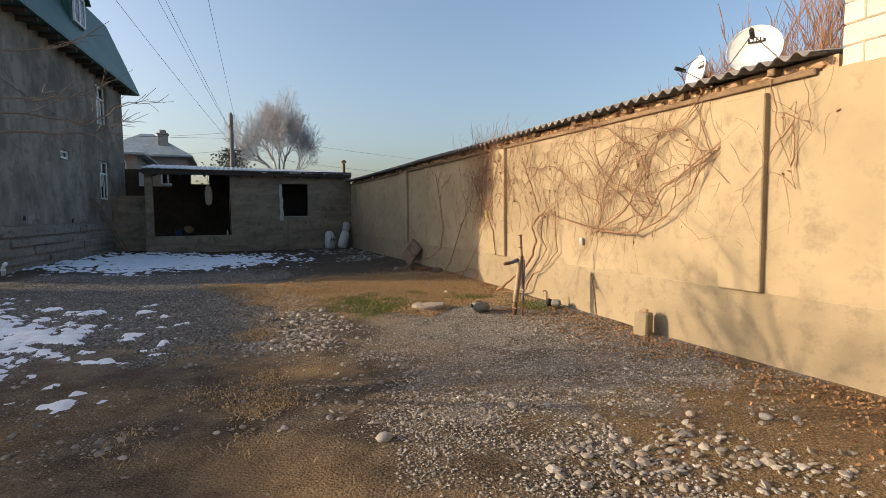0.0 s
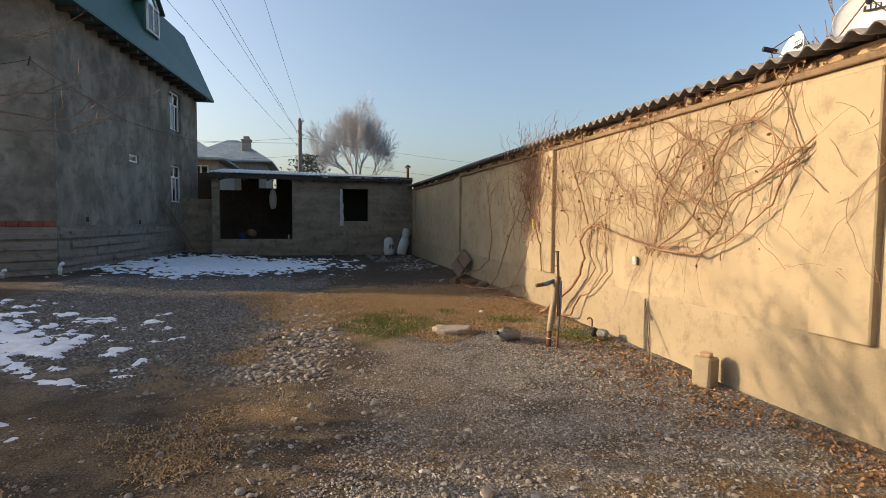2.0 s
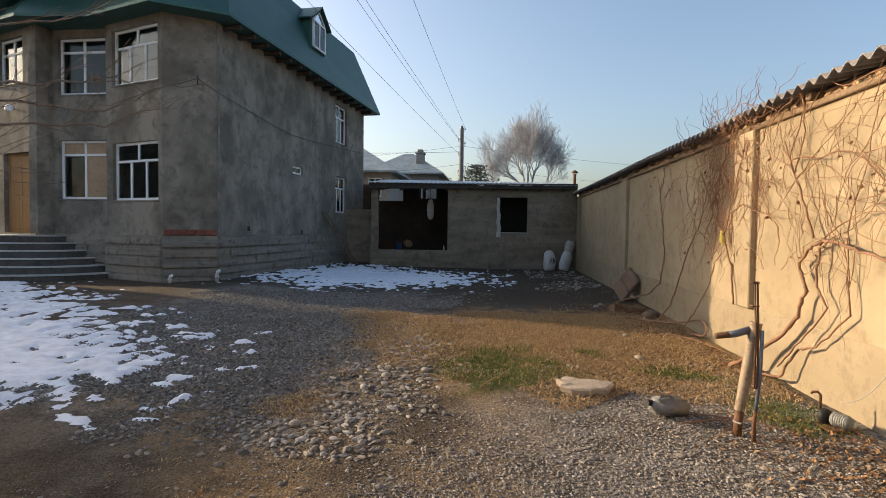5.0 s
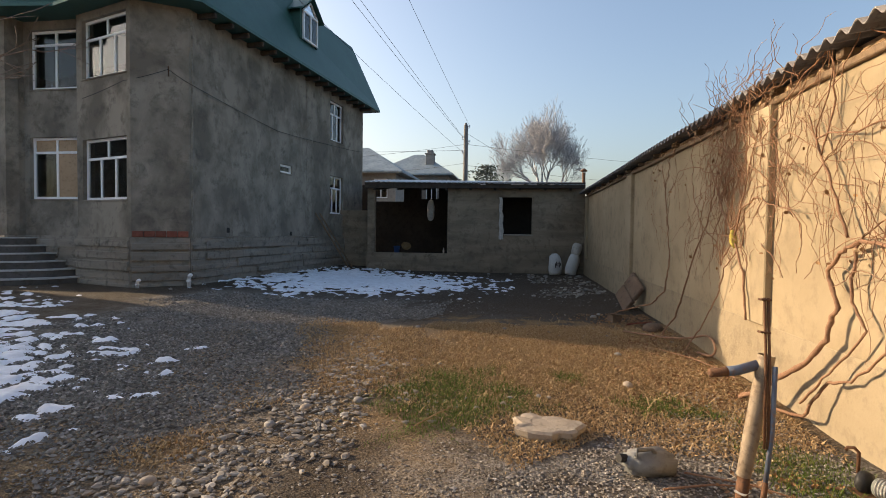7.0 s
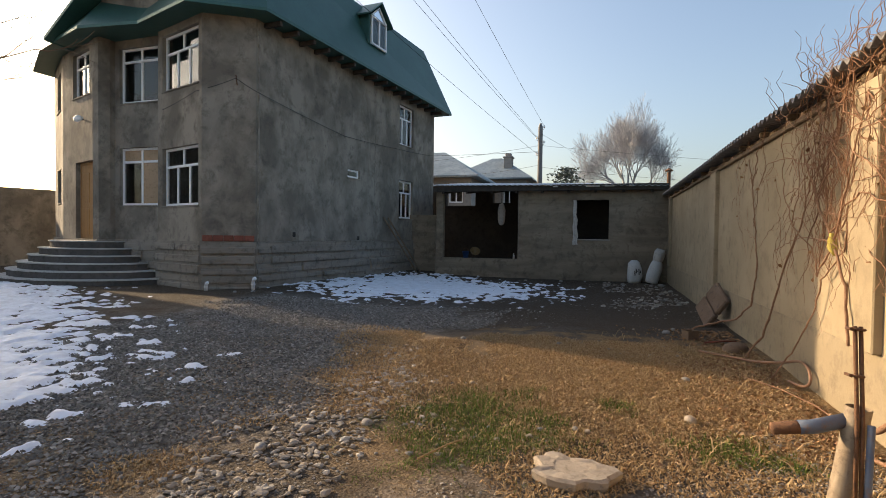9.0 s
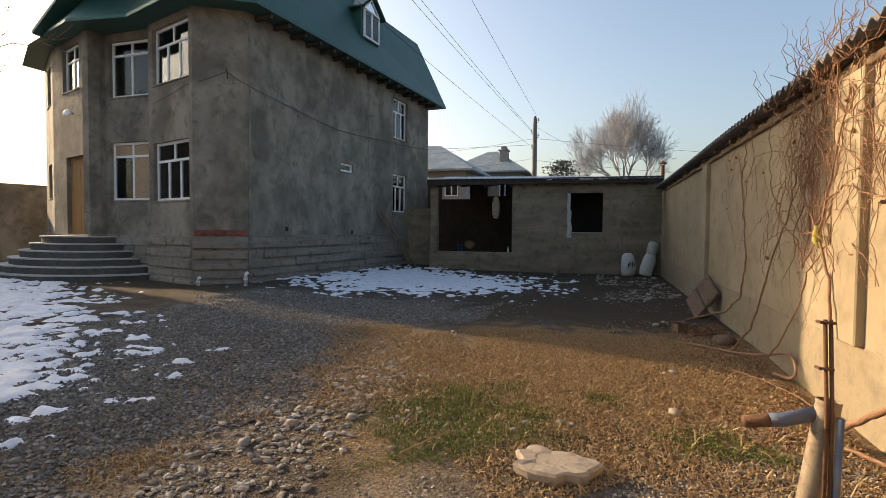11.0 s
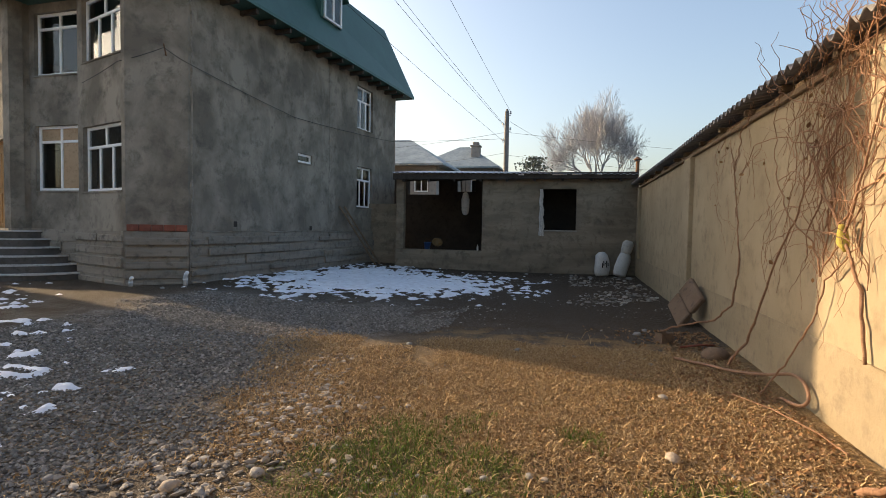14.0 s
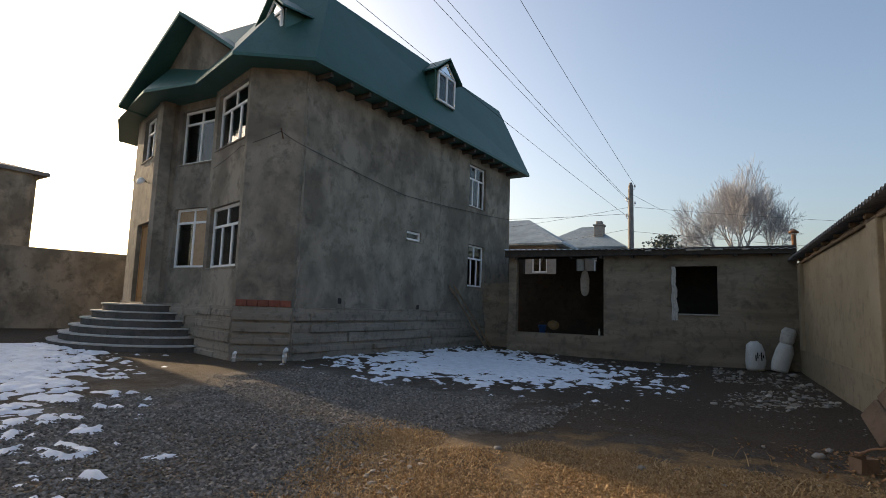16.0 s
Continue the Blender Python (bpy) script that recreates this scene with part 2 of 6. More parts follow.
# ---- mesh tools ----
class Geo:
    """Collects vertices and faces of one mesh."""

    def __init__(self):
        self.v, self.f = [], []

    def add(self, verts, faces):
        k = len(self.v)
        self.v += [tuple(p) for p in verts]
        self.f += [tuple(i + k for i in q) for q in faces]

    def box(self, lo, hi, m=None, ch=0.0):
        (x0, y0, z0), (x1, y1, z1) = lo, hi
        if ch <= 0:
            vs = [Vector((x, y, z)) for z in (z0, z1) for y in (y0, y1) for x in (x0, x1)]
            fs = [(0, 2, 3, 1), (4, 5, 7, 6), (0, 1, 5, 4), (2, 6, 7, 3), (0, 4, 6, 2), (1, 3, 7, 5)]
        else:
            bm = bmesh.new()
            bmesh.ops.create_cube(bm, size=1.0)
            for v in bm.verts:
                v.co = Vector((x0 + (v.co.x + .5) * (x1 - x0), y0 + (v.co.y + .5) * (y1 - y0), z0 + (v.co.z + .5) * (z1 - z0)))
            bmesh.ops.bevel(bm, geom=bm.edges[:], offset=ch, segments=1, affect="EDGES")
            bm.verts.index_update()
            vs = [v.co.copy() for v in bm.verts]
            fs = [tuple(v.index for v in f.verts) for f in bm.faces]
            bm.free()
        if m:
            vs = [m @ v for v in vs]
            if m.determinant() < 0:
                fs = [f[::-1] for f in fs]
        self.add(vs, fs)

    def tube(self, pts, radii, sides=6, cap=True):
        pts = [Vector(p) for p in pts]
        if not hasattr(radii, "__len__"):
            radii = [radii] * len(pts)
        vs, fs = [], []
        for i, p in enumerate(pts):
            d = (pts[min(i + 1, len(pts) - 1)] - pts[max(i - 1, 0)])
            d = d.normalized() if d.length > 1e-9 else Vector((0, 0, 1))
            a = d.cross(Vector((0.31, 0.17, 0.93)))
            if a.length < 0.1:
                a = d.cross(Vector((1, 0, 0)))
            a.normalize()
            c = d.cross(a)
            for s in range(sides):
                w = 2 * math.pi * s / sides
                vs.append(p + (a * math.cos(w) + c * math.sin(w)) * radii[i])
        for i in range(len(pts) - 1):
            for s in range(sides):
                t = (s + 1) % sides
                fs.append((i * sides + s, i * sides + t, (i + 1) * sides + t, (i + 1) * sides + s))
        if cap:
            fs.append(tuple(range(sides))[::-1])
            fs.append(tuple((len(pts) - 1) * sides + s for s in range(sides)))
        self.add(vs, fs)

    def lathe(self, profile, segs=16, m=None):
        """profile: radius, height pairs round z."""
        vs, fs = [], []
        for r, z in profile:
            for s in range(segs):
                w = 2 * math.pi * s / segs
                vs.append(Vector((r * math.cos(w), r * math.sin(w), z)))
        for i in range(len(profile) - 1):
            for s in range(segs):
                t = (s + 1) % segs
                fs.append((i * segs + s, i * segs + t, (i + 1) * segs + t, (i + 1) * segs + s))
        fs.append(tuple(range(segs))[::-1])
        fs.append(tuple((len(profile) - 1) * segs + s for s in range(segs)))
        if m:
            vs = [m @ v for v in vs]
        self.add(vs, fs)

    def prism(self, poly, z0, z1):
        """An upright prism over a plan polygon."""
        k = len(poly)
        self.add([(x, y, z0) for x, y in poly] + [(x, y, z1) for x, y in poly],
                 [tuple(range(k))[::-1], tuple(range(k, 2 * k))] + [(i, (i + 1) % k, k + (i + 1) % k, k + i) for i in range(k)])

    def panel(self, p0, p1, z0, z1, thick, holes=(), jag=None):
        """A wall from p0 to p1 in plan, its outer face on that line, thick to the left of the way; holes: (u0, u1, z0, z1)."""
        a, c = Vector((*p0, 0)), Vector((*p1, 0))
        length = (c - a).length
        d = (c - a) / length
        inn = Vector((-d.y, d.x, 0))
        us = sorted({0.0, length, *[h[0] for h in holes], *[h[1] for h in holes]})
        zs = sorted({z0, z1, *[h[2] for h in holes], *[h[3] for h in holes]})

        def solid(i, j):
            if not (0 <= i < len(us) - 1 and 0 <= j < len(zs) - 1):
                return False
            u, z = (us[i] + us[i + 1]) / 2, (zs[j] + zs[j + 1]) / 2
            return not any(h[0] < u < h[1] and h[2] < z < h[3] for h in holes)

        def pt(u, z, t):
            return a + d * u + inn * t + Vector((0, 0, z))
        for i in range(len(us) - 1):
            for j in range(len(zs) - 1):
                if not solid(i, j):
                    continue
                u0, u1, q0, q1 = us[i], us[i + 1], zs[j], zs[j + 1]
                self.add([pt(u0, q0, 0), pt(u1, q0, 0), pt(u1, q1, 0), pt(u0, q1, 0)], [(0, 1, 2, 3)])
                self.add([pt(u0, q0, thick), pt(u1, q0, thick), pt(u1, q1, thick), pt(u0, q1, thick)], [(3, 2, 1, 0)])
                if not solid(i - 1, j):
                    self.add([pt(u0, q0, 0), pt(u0, q1, 0), pt(u0, q1, thick), pt(u0, q0, thick)], [(0, 1, 2, 3)])
                if not solid(i + 1, j):
                    self.add([pt(u1, q0, 0), pt(u1, q1, 0), pt(u1, q1, thick), pt(u1, q0, thick)], [(3, 2, 1, 0)])
                if not solid(i, j - 1):
                    self.add([pt(u0, q0, 0), pt(u1, q0, 0), pt(u1, q0, thick), pt(u0, q0, thick)], [(3, 2, 1, 0)])
                if not solid(i, j + 1):
                    self.add([pt(u0, q1, 0), pt(u1, q1, 0), pt(u1, q1, thick), pt(u0, q1, thick)], [(0, 1, 2, 3)])

    def mesh(self, name, material, smooth=False):
        me = bpy.data.meshes.new(name)
        me.from_pydata([tuple(p) for p in self.v], [], self.f)
        me.materials.append(material)
        if smooth:
            me.polygons.foreach_set("use_smooth", [True] * len(me.polygons))
        me.update()
        return me


def thing(name, label, category, at=(0, 0, 0), group="", kind=""):
    ob = new(name)
    ob.empty_display_size = 0.1
    ob.location = at
    return tagged(ob, label, category, group, kind)


def part(name, geo, material, parent, label="", smooth=False, at=None):
    ob = new(name, geo.mesh(name, material, smooth))
    ob.parent = parent
    if at is not None:
        ob.location = at
    if label:
        ob["label"] = label
    return ob


def solid(name, geo, material, label, category, kind="", group="", smooth=False):
    return tagged(new(name, geo.mesh(name, material, smooth)), label, category, group, kind)


def sstep(lo, hi, v):
    t = min(1.0, max(0.0, (v - lo) / (hi - lo)))
    return t * t * (3 - 2 * t)


def ground_z(x, y):
    z = 0.15 * sstep(3.5, 13.0, y) + 0.12 * sstep(-1.5, -5.0, x) * sstep(8, 15, y)
    near = sstep(60, 20, abs(x)) * sstep(80, 30, abs(y))
    return z + near * (0.035 * noise.noise((x * 0.35, y * 0.35, 0)) + 0.016 * noise.noise((x * 1.3, y * 1.3, 4)))


# ---- ground: one sheet to the horizon, finer near the yard ----
def axis(lo, hi, step, far):
    a = list(np.arange(lo, hi + step / 2, step))
    g, s = a[-1], step
    while g < far:
        s *= 1.6
        g += s
        a.append(g)
    g, s = a[0], step
    while g > -far:
        s *= 1.6
        g -= s
        a.insert(0, g)
    return [float(q) for q in a]


gx, gy = axis(-16, 6, 0.12, 1500), axis(-2, 25, 0.12, 1500)
gg = Geo()
gg.v = [(x, y, ground_z(x, y)) for y in gy for x in gx]
nx = len(gx)
gg.f = [(j * nx + i, j * nx + i + 1, (j + 1) * nx + i + 1, (j + 1) * nx + i) for j in range(len(gy) - 1) for i in range(nx - 1)]
ground = solid("ground", gg, M_GROUND, "bare gravel and dry grass yard ground", "ground", "structure", smooth=True)

# ---- long plastered wall on the east side ----
WX = 5.33
g = Geo()
g.panel((WX, -6.0), (WX, 24.0), -0.3, 3.05, -0.38)
wall_east = solid("wall_east", g, M_WALL, "long yellow plastered boundary wall, stained near its foot", "wall", "structure")
g = Geo()
g.box((WX - 0.005, -6.0, -0.2), (WX + 0.02, 23.9, 0.78), ch=0.004)
part("plinth_band", g, M_WALLFOOT, wall_east)
for y0, y1, zt in ((3.5, 4.04, 2.95), (9.24, 9.74, 3.02), (15.63, 16.18, 3.02), (22.95, 23.4, 3.02)):
    g = Geo()
    g.box((WX - 0.075, y0, 0.78), (WX + 0.02, y1, zt), ch=0.012)
    part("pilaster", g, M_WALL, wall_east)
g = Geo()
g.box((WX - 0.05, 3.0, 3.02), (WX + 0.2, 23.9, 3.085), ch=0.01)
part("timber_coping", g, M_WOOD, wall_east, "thin weathered timber batten")
g = Geo()
g.panel((WX + 0.06, 2.85), (WX + 0.06, 24.0), 3.05, 3.19, -0.3)
part("mud_brick_course", g, M_RUBBLE, wall_east)

# corrugated sheets over the wall
roof = thing("corrugated_roof", "grey corrugated fibre-cement roof edge above the yellow wall", "roof", (WX, 13, 3.15), kind="structure")
g = Geo()
ys = np.arange(2.95, 24.3, 0.025)
rows = []
for u in (0.0, 1.2, 2.4, 3.6):
    rows.append([Vector((WX - 0.22 + u, y, 3.215 + 0.16 * u + 0.033 * math.sin(y * 2 * math.pi / 0.19) + 0.025 * noise.noise((y * 0.25, u, 2)))) for y in ys])
k = len(ys)
top = [p for r in rows for p in r]
low = [p - Vector((0, 0, 0.012)) for p in top]
fs = [(j * k + i, (j + 1) * k + i, (j + 1) * k + i + 1, j * k + i + 1) for j in range(3) for i in range(k - 1)]
nt = len(top)
g.add(top + low, fs + [tuple(q + nt for q in f[::-1]) for f in fs] + [(i, i + 1, nt + i + 1, nt + i) for i in range(k - 1)])
g.v = [(x - WX, y - 13, z - 3.15) for x, y, z in g.v]
part("sheet", g, M_SLATE, roof, smooth=True)

# ---- shed across the end of the yard ----
SY = 24.0
shed = thing("shed", "low adobe shed with an open kitchen bay and a glassless window", "shed", (1.3, SY, 0.15))


def rel(geo, base):
    geo.v = [(x - base[0], y - base[1], z - base[2]) for x, y, z in geo.v]
    return geo


SB = (1.3, SY, 0.15)
g = Geo()
g.panel((0.11, SY), (5.33, SY), 0.0, 3.42, 0.3, [(2.07, 3.25, 1.64, 3.06)])
part("front_wall", rel(g, SB), M_SHED, shed)
g = Geo()
g.panel((-3.14, SY), (0.11, SY), 0.0, 0.85, 0.3)
part("parapet", rel(g, SB), M_SHED, shed)
g = Geo()
g.box((-3.12, SY, 0.85), (-2.83, SY + 0.28, 3.42), ch=0.02)
part("corner_post", rel(g, SB), M_SHED, shed)
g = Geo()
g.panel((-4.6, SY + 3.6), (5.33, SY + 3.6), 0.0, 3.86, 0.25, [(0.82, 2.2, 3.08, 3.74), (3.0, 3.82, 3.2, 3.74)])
part("rear_wall", rel(g, SB), M_NEARBLACK, shed)
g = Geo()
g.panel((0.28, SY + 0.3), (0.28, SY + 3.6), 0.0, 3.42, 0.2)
part("cross_wall", rel(g, SB), M_NEARBLACK, shed)
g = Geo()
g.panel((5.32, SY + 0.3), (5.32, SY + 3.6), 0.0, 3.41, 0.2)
part("end_wall", rel(g, SB), M_NEARBLACK, shed)
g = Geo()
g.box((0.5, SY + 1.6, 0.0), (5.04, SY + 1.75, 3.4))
part("inner_partition", rel(g, SB), M_NEARBLACK, shed)
g = Geo()
g.box((-3.16, -0.25, 0.0), (5.2, 3.95, 0.08), Matrix.Translation((0, SY, 3.42)) @ pose(0, 0, 0, 6.2, 0, 0), ch=0.01)
part("roof_deck", rel(g, SB), M_DARKWOOD, shed)
g = Geo()
g.box((-3.15, SY - 0.32, 3.38), (5.3, SY - 0.2, 3.6), ch=0.01)
part("fascia", rel(g, SB), M_DARKWOOD, shed)
g = Geo()
xs = np.arange(-3.15, 5.35, 0.025)
vt = []
for yy in (SY - 0.42, SY + 4.0):
    vt += [Vector((x, yy, 3.63 + 0.014 * math.sin(x * 2 * math.pi / 0.2) - 0.018 * (x + 3) * 0.8 + (0.5 if yy > SY else 0))) for x in xs]
k = len(xs)
fs = [(i, i + 1, k + i + 1, k + i) for i in range(k - 1)]
g.add(vt + [p - Vector((0, 0, 0.01)) for p in vt], fs + [tuple(q + 2 * k for q in f[::-1]) for f in fs] + [(i, 2 * k + i, 2 * k + i + 1, i + 1) for i in range(k - 1)])
part("roof_sheet", rel(g, SB), M_TIN, shed, "corrugated tin roof sheet")

# ---- two-storey house ----
FOOT = [(-4.22, 27.0), (-5.42, 15.87), (-6.5, 15.18), (-8.62, 15.93), (-8.68, 16.14), (-10.45, 16.2), (-10.55, 15.75), (-13.2, 16.75), (-15.2, 18.0), (-14.6, 28.0)]
HZ = 7.2
HB = (-9.0, 21.0, 0.2)
house = thing("house", "unfinished two-storey house of grey cement render with green mansard roof", "house", HB)


def window(p0, p1, u0, u1, z0, z1, depth=0.1, cols=3, transom=0.68, boards=()):
    """A white framed window in the wall from p0 to p1: frame and one pane a light."""
    a = Vector((*p0, 0))
    d = (Vector((*p1, 0)) - a).normalized()
    inn = Vector((d.y, -d.x, 0))
    m = Matrix((( d.x, inn.x, 0, a.x), (d.y, inn.y, 0, a.y), (0, 0, 1, 0), (0, 0, 0, 1)))
    g = Geo()
    w, dp = 0.065, 0.07
    zt = z0 + (z1 - z0) * transom
    y0, y1 = depth, depth + dp

    ring = [(ua, yy, za) for yy in (y0, y1) for k in (0, w) for ua, za in ((u0 + k, z0 + k), (u1 - k, z0 + k), (u1 - k, z1 - k), (u0 + k, z1 - k))]
    faces = []
    for i in range(4):
        j = (i + 1) % 4
        faces += [(i, j, 4 + j, 4 + i), (8 + i, 12 + i, 12 + j, 8 + j), (i, 8 + i, 8 + j, j), (4 + i, 4 + j, 12 + j, 12 + i)]
    g.add([m @ Vector(q) for q in ring], faces)
    ob = part("window", rel(g, HB), M_WHITE, house, "white plastic window frame with clear panes")

    def bar(kind, ua, ub, za, zb):
        q = Geo()
        q.box((ua, y0 + 0.003, za), (ub, y1 - 0.003, zb), m, ch=0.008)
        part(kind, rel(q, HB), M_WHITE, ob)
    if transom < 1:
        bar("transom", u0 + w, u1 - w, zt - w / 2, zt + w / 2)
    edges = [u0 + (u1 - u0) * i / cols for i in range(cols + 1)]
    lights = []
    for i in range(1, cols):
        bar("mullion", edges[i] - w / 2, edges[i] + w / 2, z0 + w, zt - w / 2 if transom < 1 else z1 - w)
    for i in range(cols):
        lights.append((edges[i] + w / 2, edges[i + 1] - w / 2, z0 + w, zt - w / 2 if transom < 1 else z1 - w))
    if transom < 1:
        um = (u0 + u1) / 2
        bar("mullion", um - w / 2, um + w / 2, zt + w / 2, z1 - w)
        lights += [(u0 + w, um - w / 2, zt + w / 2, z1 - w), (um + w / 2, u1 - w, zt + w / 2, z1 - w)]
    s = Geo()
    s.box((u0 - 0.03, -0.03, z0 - 0.045), (u1 + 0.03, depth + 0.02, z0 - 0.004), m, ch=0.008)
    part("sill", rel(s, HB), M_STUCCO, ob)
    for i, (ua, ub, za, zb) in enumerate(lights):
        q = Geo()
        q.box((ua + 0.002, y0 + 0.03, za + 0.002), (ub - 0.002, y0 + 0.036, zb - 0.002), m)
        pn = part("pane", rel(q, HB), M_BOARD if i in boards else M_GLASS, ob)
        pn.visible_shadow = i in boards
    return ob


# openings by facet: p index, (u0, u1, z0, z1)
HOLES = {0: [(2.07, 3.3, 2.37, 3.89), (2.07, 3.3, 5.3, 6.87), (6.2, 6.95, 3.6, 3.88)],
         2: [(0.15, 2.0, 2.4, 3.95), (0.15, 2.0, 5.5, 6.98)],
         4: [(0.12, 1.6, 2.45, 4.1), (0.12, 1.6, 5.38, 6.95)],
         6: [(0.25, 1.75, 1.43, 3.75), (0.65, 1.95, 5.7, 7.0)],
         7: [(0.5, 1.5, 2.6, 3.7), (0.5, 1.5, 5.6, 6.8)]}
for i in range(len(FOOT)):
    p0, p1 = FOOT[i], FOOT[(i + 1) % len(FOOT)]
    g = Geo()
    g.panel(p0, p1, -0.2, HZ, -0.3, HOLES.get(i, []))
    part("wall", rel(g, HB), M_STUCCO, house)
g = Geo()
inner = [(-4.6, 26.6), (-5.75, 16.2), (-6.6, 15.6), (-8.5, 16.3), (-9.0, 16.6), (-10.3, 16.6), (-10.7, 16.2), (-13.0, 17.1), (-14.8, 18.3), (-14.2, 27.6)]
g.prism(inner, 4.2, 4.4)
part("storey_floor", rel(g, HB), M_NEARBLACK, house)
g = Geo()
g.panel((-6.5, 17.5), (-6.5, 27.0), 0.2, 7.0, 0.15)
g.panel((-8.6, 18.9), (-14.0, 20.9), 0.2, 7.0, 0.15)
part("inner_wall", rel(g, HB), M_STUCCO, house)
# plinth, proud of the render
for i in range(8):
    p0, p1 = Vector(FOOT[i]), Vector(FOOT[i + 1])
    d = (p1 - p0).normalized()
    out = Vector((-d.y, d.x)) * 0.06
    g = Geo()
    g.panel((p0 + out - d * 0.02)[:], (p1 + out + d * 0.02)[:], -0.2, 1.47, -0.058)
    pln = part("plinth", rel(g, HB), M_PLINTH, house, "rough layered concrete plinth")
    rr_ = random.Random(60 + i)
    length = (p1 - p0).length
    for c_ in range(5):
        u = 0.0
        zc = 0.1 + c_ * 0.27 + rr_.uniform(-0.05, 0.05)
        while u < length - 0.05:
            w = min(rr_.uniform(0.5, 2.6), length - u)
            q = p0 + d * u
            o_ = Vector((-d.y, d.x))
            mm = Matrix(((d.x, o_.x, 0, q.x), (d.y, o_.y, 0, q.y), (0, 0, 1, 0), (0, 0, 0, 1)))
            g = Geo()
            g.box((0.0, 0.03, zc + rr_.uniform(0, 0.02)), (w - 0.012, 0.064 + rr_.uniform(0, 0.075), zc + 0.25 - rr_.uniform(0, 0.13)), mm, ch=0.012)
            part("course", rel(g, HB), M_PLINTH, pln)
            u += w
for i, hs_ in HOLES.items():
    p0, p1 = FOOT[i], FOOT[i + 1]
    for (u0, u1, z0, z1) in hs_:
        if z1 - z0 < 0.5:
            window(p0, p1, u0, u1, z0, z1, 0.06, 1, 1.0)
        elif i == 6 and z0 < 2:
            continue
        elif i == 4:
            window(p0, p1, u0, u1, z0, z1, 0.1, 2, 0.76, (0, 2, 3) if z0 < 4 else ())
        else:
            window(p0, p1, u0, u1, z0, z1, 0.1, 3 if i in (0, 2) else 2)


def fx(i, u, out, z):
    """A place on facet i of the house: u metres along, out metres proud."""
    a, c = Vector(FOOT[i]), Vector(FOOT[i + 1])
    d = (c - a).normalized()
    o = Vector((-d.y, d.x))
    q = a + d * u + o * out
    return Vector((q.x, q.y, z))


def fmat(i, u, out, z):
    a, c = Vector(FOOT[i]), Vector(FOOT[i + 1])
    d = (c - a).normalized()
    p = fx(i, u, out, z)
    return Matrix(((d.x, d.y, 0, p.x), (d.y, -d.x, 0, p.y), (0, 0, 1, p.z), (0, 0, 0, 1)))


# door
m = fmat(6, 0.25, -0.12, 1.43)
g = Geo()
for a_, b_ in (((0, 0, 0), (0.07, 0.1, 2.32)), ((1.43, 0, 0), (1.5, 0.1, 2.32)), ((0.07, 0, 2.25), (1.43, 0.1, 2.32))):
    g.box(a_, b_, m, ch=0.01)
door = part("door", rel(g, HB), M_DOORWOOD, house, "varnished brown wooden front door")
g = Geo()
g.box((0.07, 0.02, 0.0), (1.43, 0.07, 2.25), m, ch=0.01)
for u in (0.15, 0.8):
    for za, zb in ((0.15, 0.95), (1.1, 2.0)):
        g.box((u, 0.005, za), (u + 0.55, 0.025, zb), m, ch=0.015)
part("leaf", rel(g, HB), M_DOORWOOD, door)
g = Geo()
g.tube([m @ Vector(p) for p in ((0.3, 0.0, 1.0), (0.3, -0.05, 1.0), (0.42, -0.05, 1.0))], 0.012, 8)
part("handle", rel(g, HB), M_TIN, door)

# mansard roof
def offset(poly, dist):
    out = []
    k = len(poly)
    for i in range(k):
        a, p, c = Vector(poly[i - 1]), Vector(poly[i]), Vector(poly[(i + 1) % k])
        d1, d2 = (p - a).normalized(), (c - p).normalized()
        n1, n2 = Vector((-d1.y, d1.x)), Vector((-d2.y, d2.x))
        b_ = (n1 + n2)
        b_ = b_ / max(0.35, b_.length_squared / 2)
        q = p + b_ * dist
        out.append((q.x, q.y))
    return out


RF = [(-4.22, 27.0), (-5.42, 15.87), (-6.5, 15.18), (-8.62, 15.93), (-10.5, 15.75), (-13.2, 16.75), (-15.2, 18.0), (-14.6, 28.0)]
e0 = offset(RF, 0.6)
e1 = [(-4.55, 26.4), (-5.75, 16.9), (-6.75, 16.5), (-8.6, 17.1), (-10.5, 17.1), (-12.8, 18.0), (-14.2, 19.0), (-13.8, 27.2)]
k = len(RF)
g = Geo()
vs = [(x, y, 7.18) for x, y in e0] + [(x, y, 7.26) for x, y in e0] + [(x, y, 9.8) for x, y in e1] + [(-9.3, 20.5, 10.9), (-9.3, 24.0, 10.9)]
fs = [(i, (i + 1) % k, k + (i + 1) % k, k + i) for i in range(k)] + [(k + i, k + (i + 1) % k, 2 * k + (i + 1) % k, 2 * k + i) for i in range(k)]
A, B = 3 * k, 3 * k + 1
fs += [(2 * k, 2 * k + 1, A, B)] + [(2 * k + q, 2 * k + q + 1, A) for q in range(1, 6)] + [(2 * k + 6, 2 * k + 7, B, A), (2 * k + 7, 2 * k, B)]
fs.append(tuple(range(k))[::-1])
g.add(vs, fs)
house_roof = part("roof", rel(g, HB), M_ROOF, house, "green sheet-metal mansard roof")
